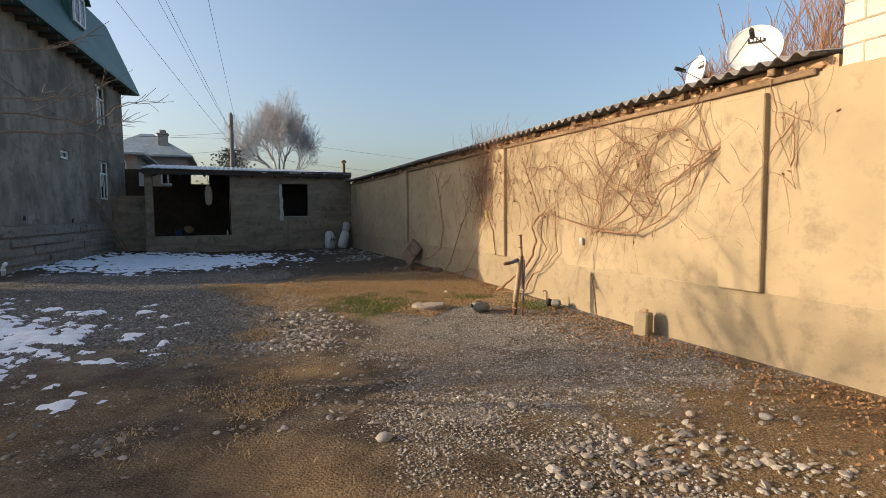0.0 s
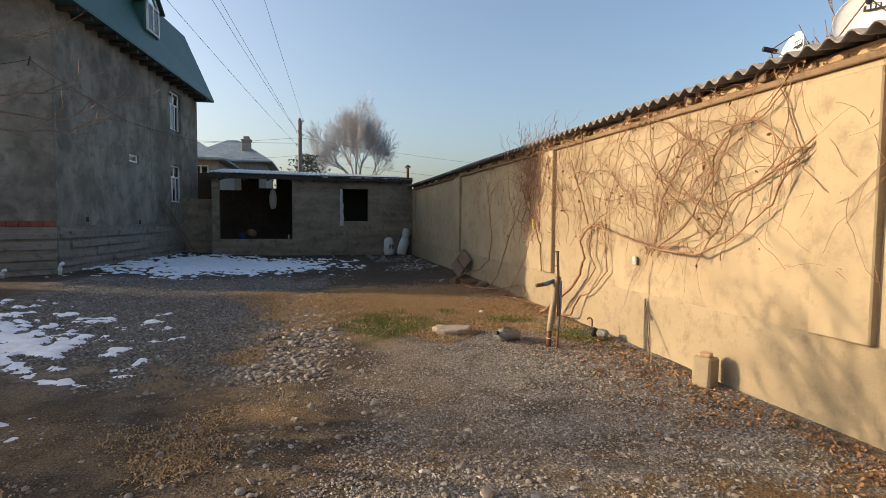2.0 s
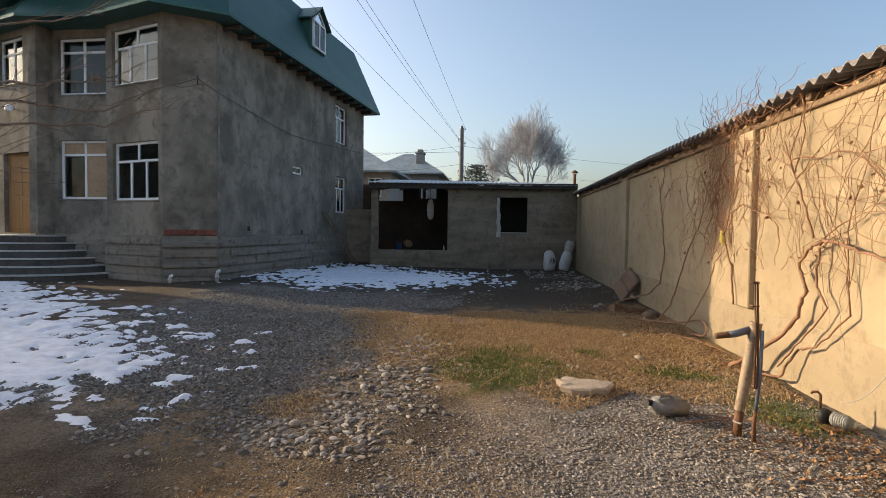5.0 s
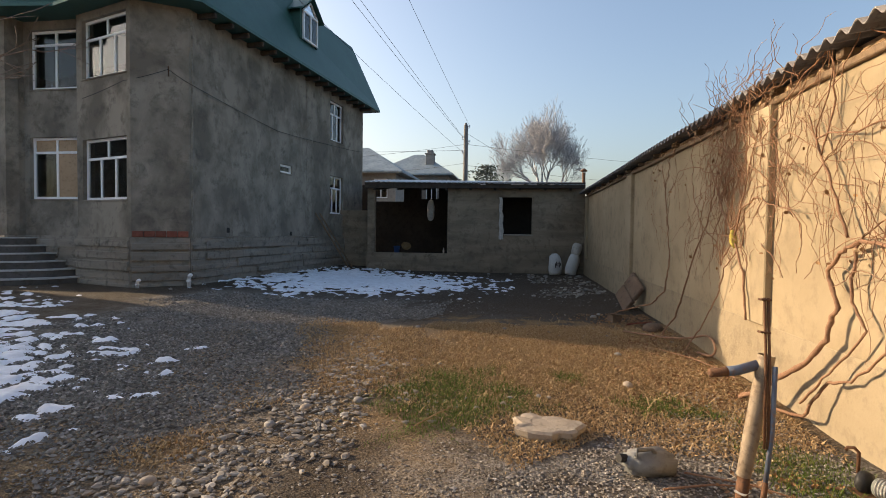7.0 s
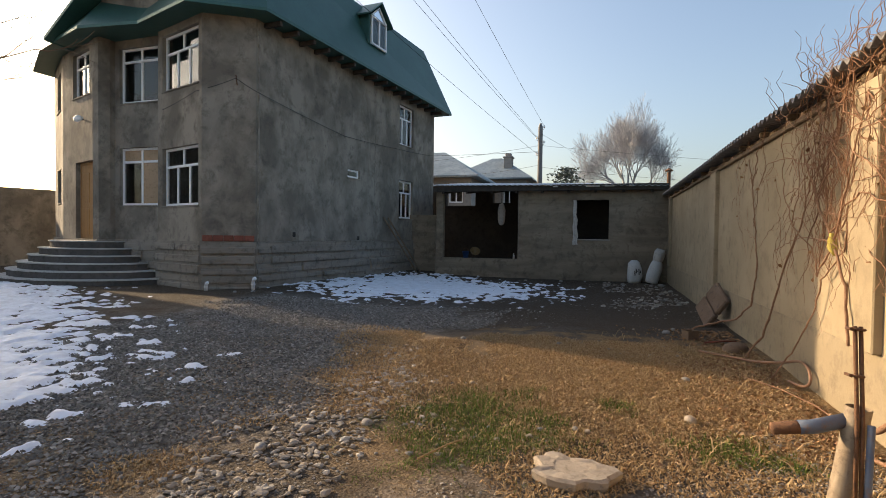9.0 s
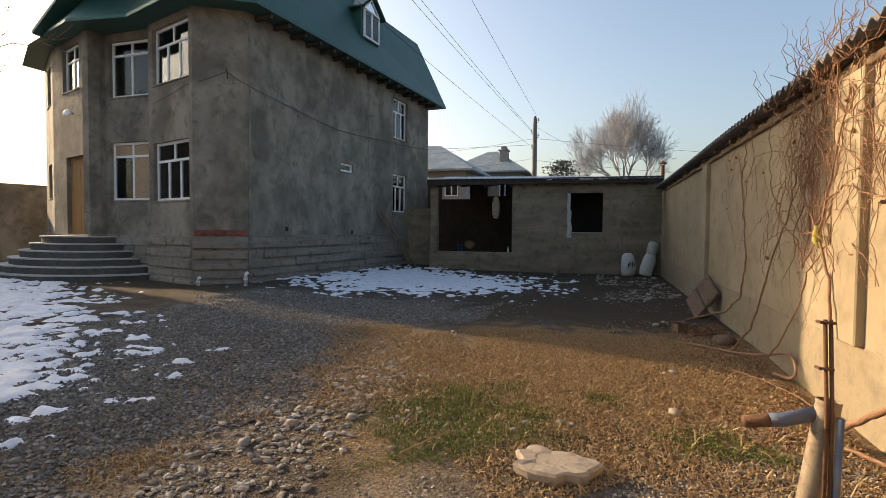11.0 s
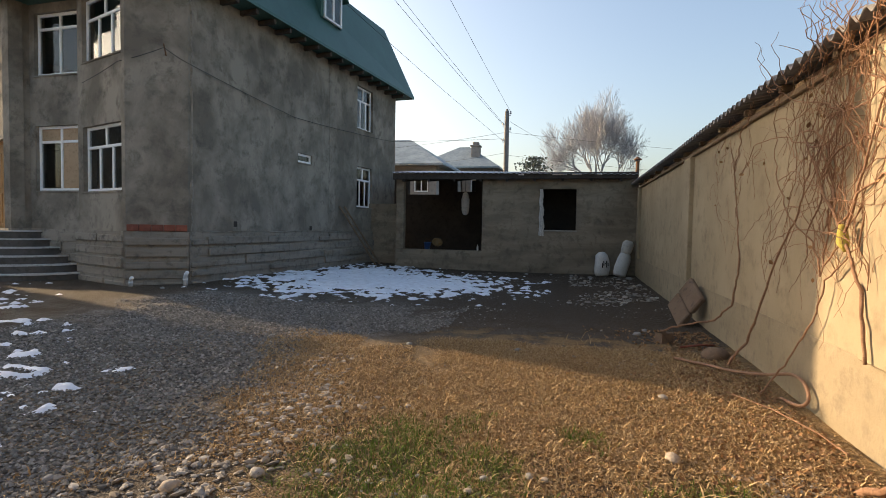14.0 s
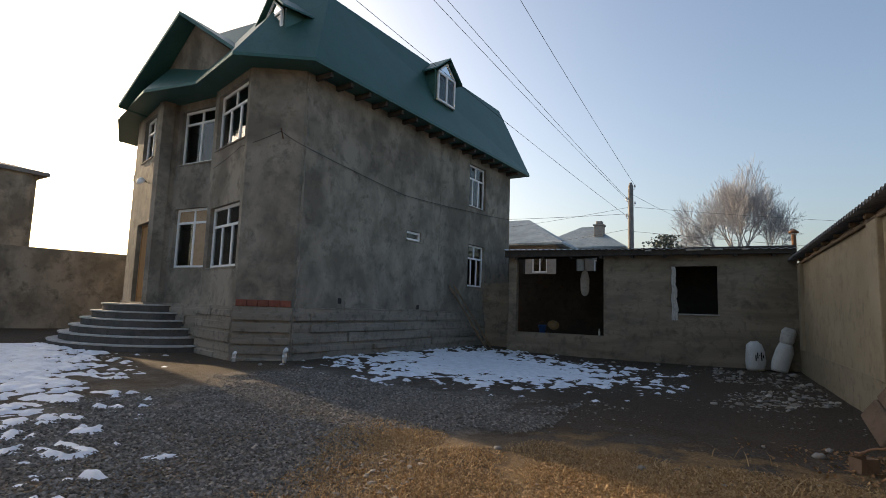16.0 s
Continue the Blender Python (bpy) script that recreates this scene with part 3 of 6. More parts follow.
# gable over the entrance bay
g = Geo()
pk, lo_l, lo_r = (-9.15, 9.15), (-12.3, 7.25), (-7.0, 7.7)
for y0 in (15.0,):
    f0 = [(lo_l[0], y0 + 0.5, lo_l[1]), (pk[0], y0, pk[1]), (lo_r[0], y0 + 0.2, lo_r[1])]
    b0 = [(x, 18.6, z) for x, y, z in f0]
    vs = f0 + b0 + [(x, y, z - 0.1) for x, y, z in f0 + b0]
    g.add(vs, [(0, 1, 4, 3), (1, 2, 5, 4), (6, 9, 10, 7), (7, 10, 11, 8), (0, 6, 7, 1), (1, 7, 8, 2), (0, 3, 9, 6), (2, 8, 11, 5)])
part("gable_roof", rel(g, HB), M_ROOF, house)
g = Geo()
vs = [(-12.2, 16.25, 7.27), (-7.1, 15.5, 7.27), (-7.1, 15.5, 7.6), (-9.15, 15.5, 9.0), (-12.2, 16.25, 7.3)]
vs += [(x, y + 0.2, z) for x, y, z in vs]
g.add(vs, [(0, 1, 2, 3, 4), (9, 8, 7, 6, 5), (0, 5, 6, 1), (1, 6, 7, 2), (2, 7, 8, 3), (3, 8, 9, 4), (4, 9, 5, 0)])
part("gable_wall", rel(g, HB), M_STUCCO, house)

# rounded entrance steps
steps = thing("entrance_steps", "half-round concrete entrance steps with traces of snow", "steps", (-11.3, 15.95, 0.15))
for i in range(6):
    r = 3.1 - 0.34 * i
    z1 = 0.42 + 0.2 * i
    g = Geo()
    arc = []
    for s in range(25):
        w = radians(156 + 24 + s * (180 / 24))
        arc.append((r * math.cos(w) * 0.92, r * math.sin(w) * 0.62 + 0.25))
    k = len(arc)
    arc += [(arc[-1][0], 1.2), (arc[0][0], 1.2)]
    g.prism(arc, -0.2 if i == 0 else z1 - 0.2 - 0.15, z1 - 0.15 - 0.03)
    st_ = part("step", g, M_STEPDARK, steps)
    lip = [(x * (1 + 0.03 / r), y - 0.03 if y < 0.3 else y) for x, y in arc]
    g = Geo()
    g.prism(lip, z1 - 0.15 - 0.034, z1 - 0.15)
    part("tread", g, M_TREAD, st_, "concrete tread, paled by snow dust and painted light")

# ---- boundary wall and neighbours ----
g = Geo()
g.panel((-24.0, 4.0), (-19.0, 21.5), -0.3, 3.4, 0.3)
solid("wall_west", g, M_STUCCO, "plain grey boundary wall west of the house", "wall", "structure")
g = Geo()
g.panel((-6.5, 24.9), (-3.14, 24.9), -0.2, 2.55, 0.25)
solid("wall_north", g, M_SHED, "low dark wall between the house and the shed", "wall", "structure")
NB = (-26.0, 14.0, 0.0)
nb = thing("neighbour_house", "hazy pale house beyond the boundary wall", "house", NB)
g = Geo()
for p0, p1 in (((-24.4, 18.9), (-25.6, 7.0)), ((-25.6, 7.0), (-33, 7.8)), ((-33, 7.8), (-32, 19.7)), ((-32, 19.7), (-24.4, 18.9))):
    g.panel(p0, p1, -0.2, 7.02, 0.3)
part("wall", rel(g, NB), M_STUCCO, nb)
g = Geo()
ev = [(-23.9, 19.5), (-25.1, 6.4), (-33.6, 7.2), (-32.6, 20.4)]
tp = [(-28.0, 16.4), (-28.8, 10.0)]
g.add([(x, y, 6.98) for x, y in ev] + [(x, y, 7.14) for x, y in ev] + [(x, y, 8.1) for x, y in tp],
      [(3, 2, 1, 0), (0, 1, 5, 4), (1, 2, 6, 5), (2, 3, 7, 6), (3, 0, 4, 7), (4, 5, 9, 8), (5, 6, 9), (6, 7, 8, 9), (7, 4, 8)])
part("roof", rel(g, NB), M_SLATE, nb)

# ---- house details ----
# red brick course over the plinth of the corner facet
bl = (Vector(FOOT[2]) - Vector(FOOT[1])).length
for i in range(5):
    m = fmat(1, 0.02 + i * (bl - 0.04) / 5, 0.05, 1.48)
    g = Geo()
    g.box((0.005, 0.0, 0), ((bl - 0.04) / 5 - 0.008, 0.08, 0.15), m, ch=0.008)
    part("brick", rel(g, HB), M_RED, house, "red fired brick")
# rafter tails under the side eave
for i in range(16):
    m = fmat(0, 0.3 + i * 0.7, 0.52, 7.05)
    g = Geo()
    g.box((0, 0, 0), (0.1, 0.55, 0.12), m, ch=0.01)
    part("rafter_tail", rel(g, HB), M_DARKWOOD, house)
# ragged render joint at the corner and a vertical seam
for u, z0, z1, w in ((11.1, 1.5, 7.1, 0.05), (5.2, 1.7, 7.0, 0.02)):
    g = Geo()
    r = random.Random(int(u * 10))
    pts = [fx(0, u + r.uniform(-0.03, 0.03), 0.004, z0 + (z1 - z0) * i / 26) for i in range(27)]
    g.tube(pts, [w * r.uniform(0.2, 0.8) for _ in pts], 5)
    part("render_seam", rel(g, HB), M_PLINTH, house)
# horizontal ledge between plinth and render
g = Geo()
r = random.Random(4)
g.tube([fx(0, 0.1 + i * 0.4, 0.065, 1.47 + r.uniform(-0.02, 0.02)) for i in range(28)], 0.018, 5)
part("plinth_ledge", rel(g, HB), M_PLINTH, house)
# putlog holes: near-black blocks on the wall, the hole's shade painted as colour
for u, z in ((9.6, 1.6), (6.2, 1.5)):
    g = Geo()
    g.box((0, -0.012, 0), (0.12, 0.02, 0.14), fmat(0, u, 0.0, z), ch=0.005)
    part("putlog_hole", rel(g, HB), M_NEARBLACK, house)


def dormer(m, label):
    """A gabled dormer; local x along the eave, y into the roof, z up."""
    g = Geo()
    g.box((-0.62, 0.08, 0), (-0.52, 1.3, 1.0), m)
    g.box((0.52, 0.08, 0), (0.62, 1.3, 1.0), m)
    vs = [(-0.8, -0.1, 0.92), (0, -0.1, 1.55), (0.8, -0.1, 0.92), (-0.8, 1.6, 0.92), (0, 1.6, 1.55), (0.8, 1.6, 0.92)]
    vs += [(x, y, z + 0.05) for x, y, z in vs]
    g.add([m @ Vector(q) for q in vs], [(0, 1, 4, 3), (1, 2, 5, 4), (6, 9, 10, 7), (7, 10, 11, 8), (0, 6, 7, 1), (1, 7, 8, 2), (0, 3, 9, 6), (2, 8, 11, 5)])
    d = part("dormer", rel(g, HB), M_ROOF, house, label)
    f = Geo()
    for a_, b_ in (((-0.52, 0, 0), (0.52, 0.07, 0.07)), ((-0.52, 0, 0.07), (-0.45, 0.07, 0.92)), ((0.45, 0, 0.07), (0.52, 0.07, 0.92)), ((-0.04, 0, 0.07), (0.04, 0.07, 0.92)), ((-0.52, 0, 0.92), (0.52, 0.07, 0.99))):
        f.box(a_, b_, m, ch=0.008)
    f.tube([m @ Vector((-0.5, 0.035, 0.98)), m @ Vector((0, 0.035, 1.4)), m @ Vector((0.5, 0.035, 0.98))], 0.035, 6)
    part("window_frame", rel(f, HB), M_WHITE, d)
    for ua, ub in ((-0.45, -0.04), (0.04, 0.45)):
        q = Geo()
        q.box((ua, 0.03, 0.07), (ub, 0.036, 0.92), m)
        part("pane", rel(q, HB), M_GLASS, d).visible_shadow = False
    q = Geo()
    q.add([m @ Vector(t) for t in ((-0.45, 0.035, 0.99), (0.45, 0.035, 0.99), (0, 0.035, 1.38))], [(0, 1, 2)])
    part("gable_pane", rel(q, HB), M_GLASS, d).visible_shadow = False
    q = Geo()
    q.box((-0.5, 0.5, 0.0), (0.5, 0.52, 1.2), m)
    part("back", rel(q, HB), M_NEARBLACK, d)


dormer(fmat(0, 5.45, 0.3, 8.28), "green roof dormer with white window")
dormer(fmat(2, 0.35, -0.55, 7.85), "green roof dormer with white window")

# wall lamp above the door
lampo = thing("wall_lamp", "small white lamp on the house wall above the entrance", "lamp", fx(6, 1.1, 0.0, 4.98))
g = Geo()
g.tube([(0, 0, 0), (0.02, -0.12, 0.02), (0.05, -0.22, -0.02)], 0.02, 8)
part("arm", g, M_DARK, lampo)
g = Geo()
g.lathe([(0.03, 0.06), (0.09, 0.03), (0.13, -0.04), (0.12, -0.05), (0.02, 0.0)], 16, pose(0.08, -0.26, 0, 50, 0, 20))
part("shade", g, M_WHITE, lampo, smooth=True)


def cable(name, pts, r, label, sag=0.0, n=14, mat_=None):
    g = Geo()
    line = []
    for a, c in zip(pts[:-1], pts[1:]):
        a, c = Vector(a), Vector(c)
        for i in range(n):
            t = i / n
            q = a.lerp(c, t)
            q.z -= sag * 4 * t * (1 - t)
            line.append(q)
    line.append(Vector(pts[-1]))
    g.tube(line, r, 5)
    return solid(name, g, mat_ or M_DARK, label, "cable", smooth=True)


cable("house_cable", [fx(1, 0.45, 0.28, 5.55), fx(0, 11.1, 0.05, 5.3), fx(0, 7.2, 0.04, 4.9), fx(0, 3.6, 0.04, 5.05), fx(0, 0.3, 0.05, 5.25), (0.25, 28.7, 5.6)], 0.007, "thin black cable strung along the house wall", 0.02)
cable("house_cable", [fx(1, 0.45, 0.28, 5.55), fx(2, 0.2, 0.05, 5.25), fx(2, 1.9, 0.05, 5.0)], 0.007, "thin black cable strung along the house wall", 0.02)
br = Geo()
br.tube([fx(1, 0.45, -0.02, 5.45), fx(1, 0.45, 0.3, 5.62)], 0.015, 6)
solid("cable_bracket", br, M_RUST, "short rusty iron cable bracket on the corner", "bracket")

# ---- leaning ladder, white stubs and stones at the house foot ----
lad = thing("ladder", "old wooden ladder leaning on the grey house wall", "ladder", fx(0, 3.2, 0.5, 0.2))
a0, a1 = fx(0, 3.1, 0.75, 0.18) - lad.location, fx(0, 4.6, 0.05, 2.35) - lad.location
b0, b1 = fx(0, 2.75, 0.75, 0.18) - lad.location, fx(0, 4.25, 0.05, 2.35) - lad.location
for p0, p1 in ((a0, a1), (b0, b1)):
    g = Geo()
    g.tube([p0, p0.lerp(p1, 0.5) + Vector((0.01, 0, 0)), p1], [0.035, 0.03, 0.028], 6)
    part("rail", g, M_WOOD, lad)
for i in range(5):
    t = 0.12 + 0.19 * i
    g = Geo()
    g.tube([a0.lerp(a1, t), b0.lerp(b1, t)], 0.018, 6)
    part("rung", g, M_WOOD, lad)


def stub(x, y, h, r, label):
    t = thing("drain_stub", label, "pipe", (x, y, ground_z(x, y)))
    g = Geo()
    g.tube([(0, 0, -0.05), (0, 0, h * 0.7), (0.03, -0.02, h * 0.85), (0.09, -0.05, h)], [r, r, r * 1.05, r], 10)
    part("pipe", g, M_WHITE, t, smooth=True)
    g = Geo()
    g.lathe([(r * 1.25, h * 0.4), (r * 1.25, h * 0.52)], 10)
    part("collar", g, M_WHITE, t)


stub(-5.2, 15.5, 0.3, 0.045, "short white plastic drain stub by the house corner")
stub(-6.2, 15.0, 0.2, 0.04, "short pale plastic drain stub by the plinth")


# ---- shed details ----
curtain = thing("curtain", "ragged pale cloth hanging at the shed window edge", "curtain", (2.18, SY - 0.03, 3.05))
g = Geo()
r = random.Random(5)
nx_, nz_ = 7, 18
vs = []
for j in range(nz_ + 1):
    w = 0.1 + 0.09 * (j / nz_) + r.uniform(-0.02, 0.02)
    for i in range(nx_ + 1):
        vs.append((-0.06 + w * i / nx_ + 0.012 * math.sin(j), -0.025 + 0.03 * math.sin(i * 2.1 + j * 0.4), -1.6 * j / nz_ - 0.03 * (i % 2) * (j == nz_)))
fs = [(j * (nx_ + 1) + i, j * (nx_ + 1) + i + 1, (j + 1) * (nx_ + 1) + i + 1, (j + 1) * (nx_ + 1) + i) for j in range(nz_) for i in range(nx_)]
kk = len(vs)
g.add(vs + [(x, y + 0.006, z) for x, y, z in vs], fs + [tuple(q + kk for q in f[::-1]) for f in fs])
M_CLOTH = mottled("grubby_cloth", (0.50, 0.47, 0.42), (0.60, 0.57, 0.52), (0.33, 0.30, 0.27), big=3.0, small=14.0, bump=0.3)
M_SACK = mottled("woven_white_sack", (0.62, 0.61, 0.58), (0.70, 0.69, 0.66), (0.45, 0.43, 0.40), big=5.0, small=40.0, bump=0.4)
part("cloth", g, M_CLOTH, curtain, smooth=True)
g = Geo()
g.box((2.14, SY - 0.04, 1.59), (3.4, SY + 0.2, 1.636), ch=0.01)
part("window_ledge", rel(g, SB), M_MORTAR, shed)

hang = thing("hanging_bag", "pale bag hanging from a post in the kitchen bay", "bag", (-0.78, 25.4, 3.05))
g = Geo()
g.lathe([(0.02, 0.0), (0.1, -0.06), (0.16, -0.3), (0.15, -0.7), (0.1, -0.86), (0.02, -0.9)], 12, Matrix.Diagonal((1, 0.6, 1, 1)))
part("bag", g, M_CLOTH, hang, smooth=True)
g = Geo()
g.tube([(0, 0, -0.01), (0, 0, 0.5)], 0.012, 5)
part("cord", g, M_DARK, hang)

bowl = thing("basin", "worn yellow enamel basin standing on its rim", "basin", (-1.6, 24.25, 0.87))
g = Geo()
g.lathe([(0.08, 0), (0.15, 0.08), (0.19, 0.13), (0.2, 0.13), (0.16, 0.07), (0.08, -0.012)], 20, pose(0, 0, 0.17, 50, 0, 25))
part("bowl", g, mottled("yellow_enamel", (0.12, 0.07, 0.025), (0.16, 0.10, 0.035), rough=0.5, bump=0.05), bowl, smooth=True)
can = thing("blue_bucket", "small blue plastic bucket on the parapet", "bucket", (-1.95, 24.2, 0.85))
g = Geo()
g.lathe([(0.1, 0), (0.13, 0.24), (0.14, 0.24), (0.14, 0.26), (0.12, 0.25), (0.09, 0.02)], 16)
part("body", g, mottled("blue_plastic", (0.03, 0.08, 0.22), (0.04, 0.1, 0.27), rough=0.5, bump=0.02), can, smooth=True)
g = Geo()
g.tube([(-0.13, 0, 0.24), (-0.09, 0, 0.34), (0, 0, 0.38), (0.09, 0, 0.34), (0.13, 0, 0.24)], 0.006, 5)
part("handle", g, M_RUST, can)
for i, (x, h, rr) in enumerate(((-0.05, 0.22, 0.035), (0.1, 0.28, 0.04), (0.22, 0.18, 0.05))):
    b_ = thing("bottle", "dusty bottle standing on the shed parapet", "bottle", (x, 24.12 + 0.03 * i, 0.85), "bottles on the parapet")
    g = Geo()
    g.lathe([(rr, 0), (rr, h * 0.6), (rr * 0.4, h * 0.78), (rr * 0.4, h)], 12)
    part("body", g, M_NEARBLACK if i % 2 else M_CLOTH, b_, smooth=True)
# chinks under the shed roof edge: pale strips imitate sky light showing through
for i, x in enumerate((1.4, 2.55, 3.2, 4.0)):
    g = Geo()
    w = (0.12, 0.3, 0.2, 0.1)[i]
    g.box((x, SY - 0.335, 3.5), (x + w * 1.6, SY - 0.322, 3.545), ch=0.004)
    part("sky_chink", rel(g, SB), M_DISH, shed, "pale strip standing in for sky light through a roof chink")
for i in range(9):
    x = -2.75 + i * 0.94
    g = Geo()
    g.tube([(x, SY - 0.3, 3.34), (x, SY + 3.55, 3.76)], 0.05, 7)
    part("roof_pole", rel(g, SB), M_DARKWOOD, shed)


def sack(at, h, w, lean, label, tied):
    t = thing("sack", label, "sack", at, "sacks by the shed")
    m = pose(0, 0, 0, 0, lean, 25)
    g = Geo()
    r = random.Random(int(h * 100))
    prof = [(w * 0.42, -0.01), (w * 0.52, 0.06), (w * 0.54, h * 0.3), (w * 0.5, h * 0.65), (w * 0.42, h * 0.88), (w * 0.2, h)]
    g.lathe(prof, 18, m @ Matrix.Diagonal((1, 0.7, 1, 1)))
    g.v = [tuple(Vector(v) + Vector((noise.noise(Vector(v) * 5), noise.noise(Vector(v) * 5 + Vector((9, 0, 0))), 0)) * 0.035) for v in g.v]
    part("body", g, M_SACK, t, smooth=True)
    g = Geo()
    if tied:
        g.lathe([(w * 0.36, h * 0.9), (w * 0.42, h * 1.02), (w * 0.44, h * 1.3), (w * 0.3, h * 1.42), (w * 0.1, h * 1.38)], 16, m @ Matrix.Diagonal((1, 0.75, 1, 1)))
        part("upper_bundle", g, M_CLOTH, t, "grey rolled bundle", smooth=True)
    else:
        for i in range(5):
            g.box((-0.1 + 0.05 * i, -w * 0.41, h * (0.35 + 0.08 * (i % 3))), (-0.07 + 0.05 * i, -w * 0.395, h * (0.55 + 0.08 * (i % 2))), m)
        part("print", g, M_NEARBLACK, t, "dark printed mark")


sack((4.25, 23.6, 0.16), 0.78, 0.5, -3, "white woven sack with a dark print by the shed", False)
sack((4.78, 23.6, 0.16), 0.85, 0.44, 16, "pale woven sack leaning with a bundle on top", True)

# ---- stove pipe behind the shed ----
sp = thing("stove_pipe", "rusty metal stove pipe with a cowl behind the shed", "chimney", (5.0, 26.7, 3.6))
g = Geo()
g.tube([(0.6, 0, -3.7), (0.6, 0, 0.7)], 0.07, 10)
part("flue", g, M_RUST, sp)
g = Geo()
g.lathe([(0.14, 0.74), (0.15, 0.78), (0.02, 0.88)], 12, Matrix.Translation((0.6, 0, 0)))
g.tube([(0.53, 0, 0.68), (0.53, 0, 0.76)], 0.01, 4)
g.tube([(0.67, 0, 0.68), (0.67, 0, 0.76)], 0.01, 4)
part("cowl", g, M_RUST, sp)

# ---- wall top: block pier, beam ends, loose mud bricks ----
pier = thing("block_wall", "pale limestone block wall rising above the plaster wall", "wall", (WX, 1.0, 3.02), kind="structure")
g = Geo()
g.box((0.02, -5.0, 0), (0.28, 1.76, 2.0))
part("mortar_core", g, M_MORTAR, pier)
BLOCKS = {}
for row in range(10):
    y = 1.79 - (0.0 if row % 2 else 0.2)
    first = True
    while y > -3.2:
        w = 0.195 if (first and row % 2 == 0) else 0.39
        yy = 1.79 if first else y
        key = round(w, 3)
        if key not in BLOCKS:
            b_ = Geo()
            b_.box((0, -w + 0.012, 0), (0.14, 0, 0.188), ch=0.012)
            BLOCKS[key] = b_.mesh("block", M_BLOCK)
        o = new("block", BLOCKS[key])
        o.parent = pier
        o.location = (random.uniform(-0.008, 0.006), yy, 0.01 + row * 0.2)
        o.rotation_euler = (random.uniform(-0.008, 0.008), 0, random.uniform(-0.012, 0.012))
        y = yy - w
        first = False
random.seed(12)
for i in range(18):
    y = 3.4 + i * 1.15 + random.uniform(-0.1, 0.1)
    g = Geo()
    g.box((WX - 0.09, y, 3.09), (WX + 0.5, y + 0.09, 3.165), pose(0, 0, random.uniform(0, 0.02), 0, 0, 0), ch=0.012)
    g.v = rel(g, (WX, 13, 3.15)).v
    part("rafter_end", g, M_WOOD, roof)
for i in range(70):
    y = 2.95 + i * 0.3 + random.uniform(-0.03, 0.03)
    g = Geo()
    h = random.uniform(0.06, 0.1)
    g.box((WX + random.uniform(0.0, 0.04), y, 3.088), (WX + 0.16, y + random.uniform(0.2, 0.27), 3.088 + h), ch=0.025)
    part("mud_brick", g, M_RUBBLE, wall_east)

# ---- satellite dishes on the roof behind the wall ----
def dish(at, face, size, label):
    t = thing("satellite_dish", label, "satellite dish", at, "satellite dishes")
    q = Vector(face).to_track_quat("-Y", "Z").to_matrix().to_4x4()
    g = Geo()
    prof = [(0.001, 0.0)] + [(size / 2 * s, 0.16 * size * s * s) for s in (0.25, 0.5, 0.75, 0.92, 1.0)] + [(size / 2 * 1.01, 0.16 * size + 0.012), (size / 2 * 0.99, 0.16 * size - 0.0)]
    prof = prof + [(size / 2 * s, 0.16 * size * s * s - 0.012) for s in (0.92, 0.75, 0.5, 0.25)] + [(0.001, -0.012)]
    g.lathe(prof, 36, q @ pose(0, 0, 0, 90, 0, 0) @ Matrix.Diagonal((0.94, 1.0, 1, 1)))
    part("reflector", g, M_DISH, t, smooth=True)
    g = Geo()
    focus = Vector((0, -0.62 * size, 0))
    for w in (100, 215, 325):
        e = Vector((size / 2 * math.cos(radians(w)), -0.16 * size, size / 2 * math.sin(radians(w))))
        g.tube([q @ e, q @ focus], 0.008, 5)
    part("feed_arm", g, M_RUST, t)
    g = Geo()
    g.tube([q @ (focus + Vector((0, 0.08, 0))), q @ (focus - Vector((0, 0.1, 0)))], 0.035, 10)
    part("feed_horn", g, M_DARK, t)
    g = Geo()
    m = q @ pose(0.02, -0.045, 0.26 * size, 0, 0, 0)
    g.box((-0.12 * size / 0.8, -0.008, -0.05), (0.12 * size / 0.8, 0.0, 0.05), m, ch=0.003)
    lab = part("badge", g, M_DARK, t, "small dark badge with pale bars")
    g = Geo()
    for i in range(4):
        g.box((-0.09 + 0.048 * i, -0.012, -0.028), (-0.06 + 0.048 * i, -0.009, 0.028), m)
    part("badge_bars", g, M_WHITE, lab)
    g = Geo()
    g.tube([q @ Vector((0, 0.02, 0)), q @ Vector((0, 0.15, -0.05)), Vector((q @ Vector((0, 0.15, 0))).to_tuple()) + Vector((0, 0, -0.9))], 0.03, 8)
    part("mast", g, M_RUST, t)


dish((7.5, 5.35, 4.1), (-0.80, -0.50, 0.34), 0.8, "large white round satellite dish above the wall")
dish((7.5, 6.35, 4.02), (-0.93, 0.3, 0.22), 0.6, "white satellite dish seen edge-on above the wall")
g = Geo()
g.panel((6.0, -6.0), (6.0, 26.0), -0.3, 3.1, -0.2)
g.panel((9.0, -6.0), (9.0, 26.0), -0.3, 3.3, -0.2)
solid("wall_outbuilding", g, M_WALL, "plain wall under the outbuilding roof", "wall", "structure")

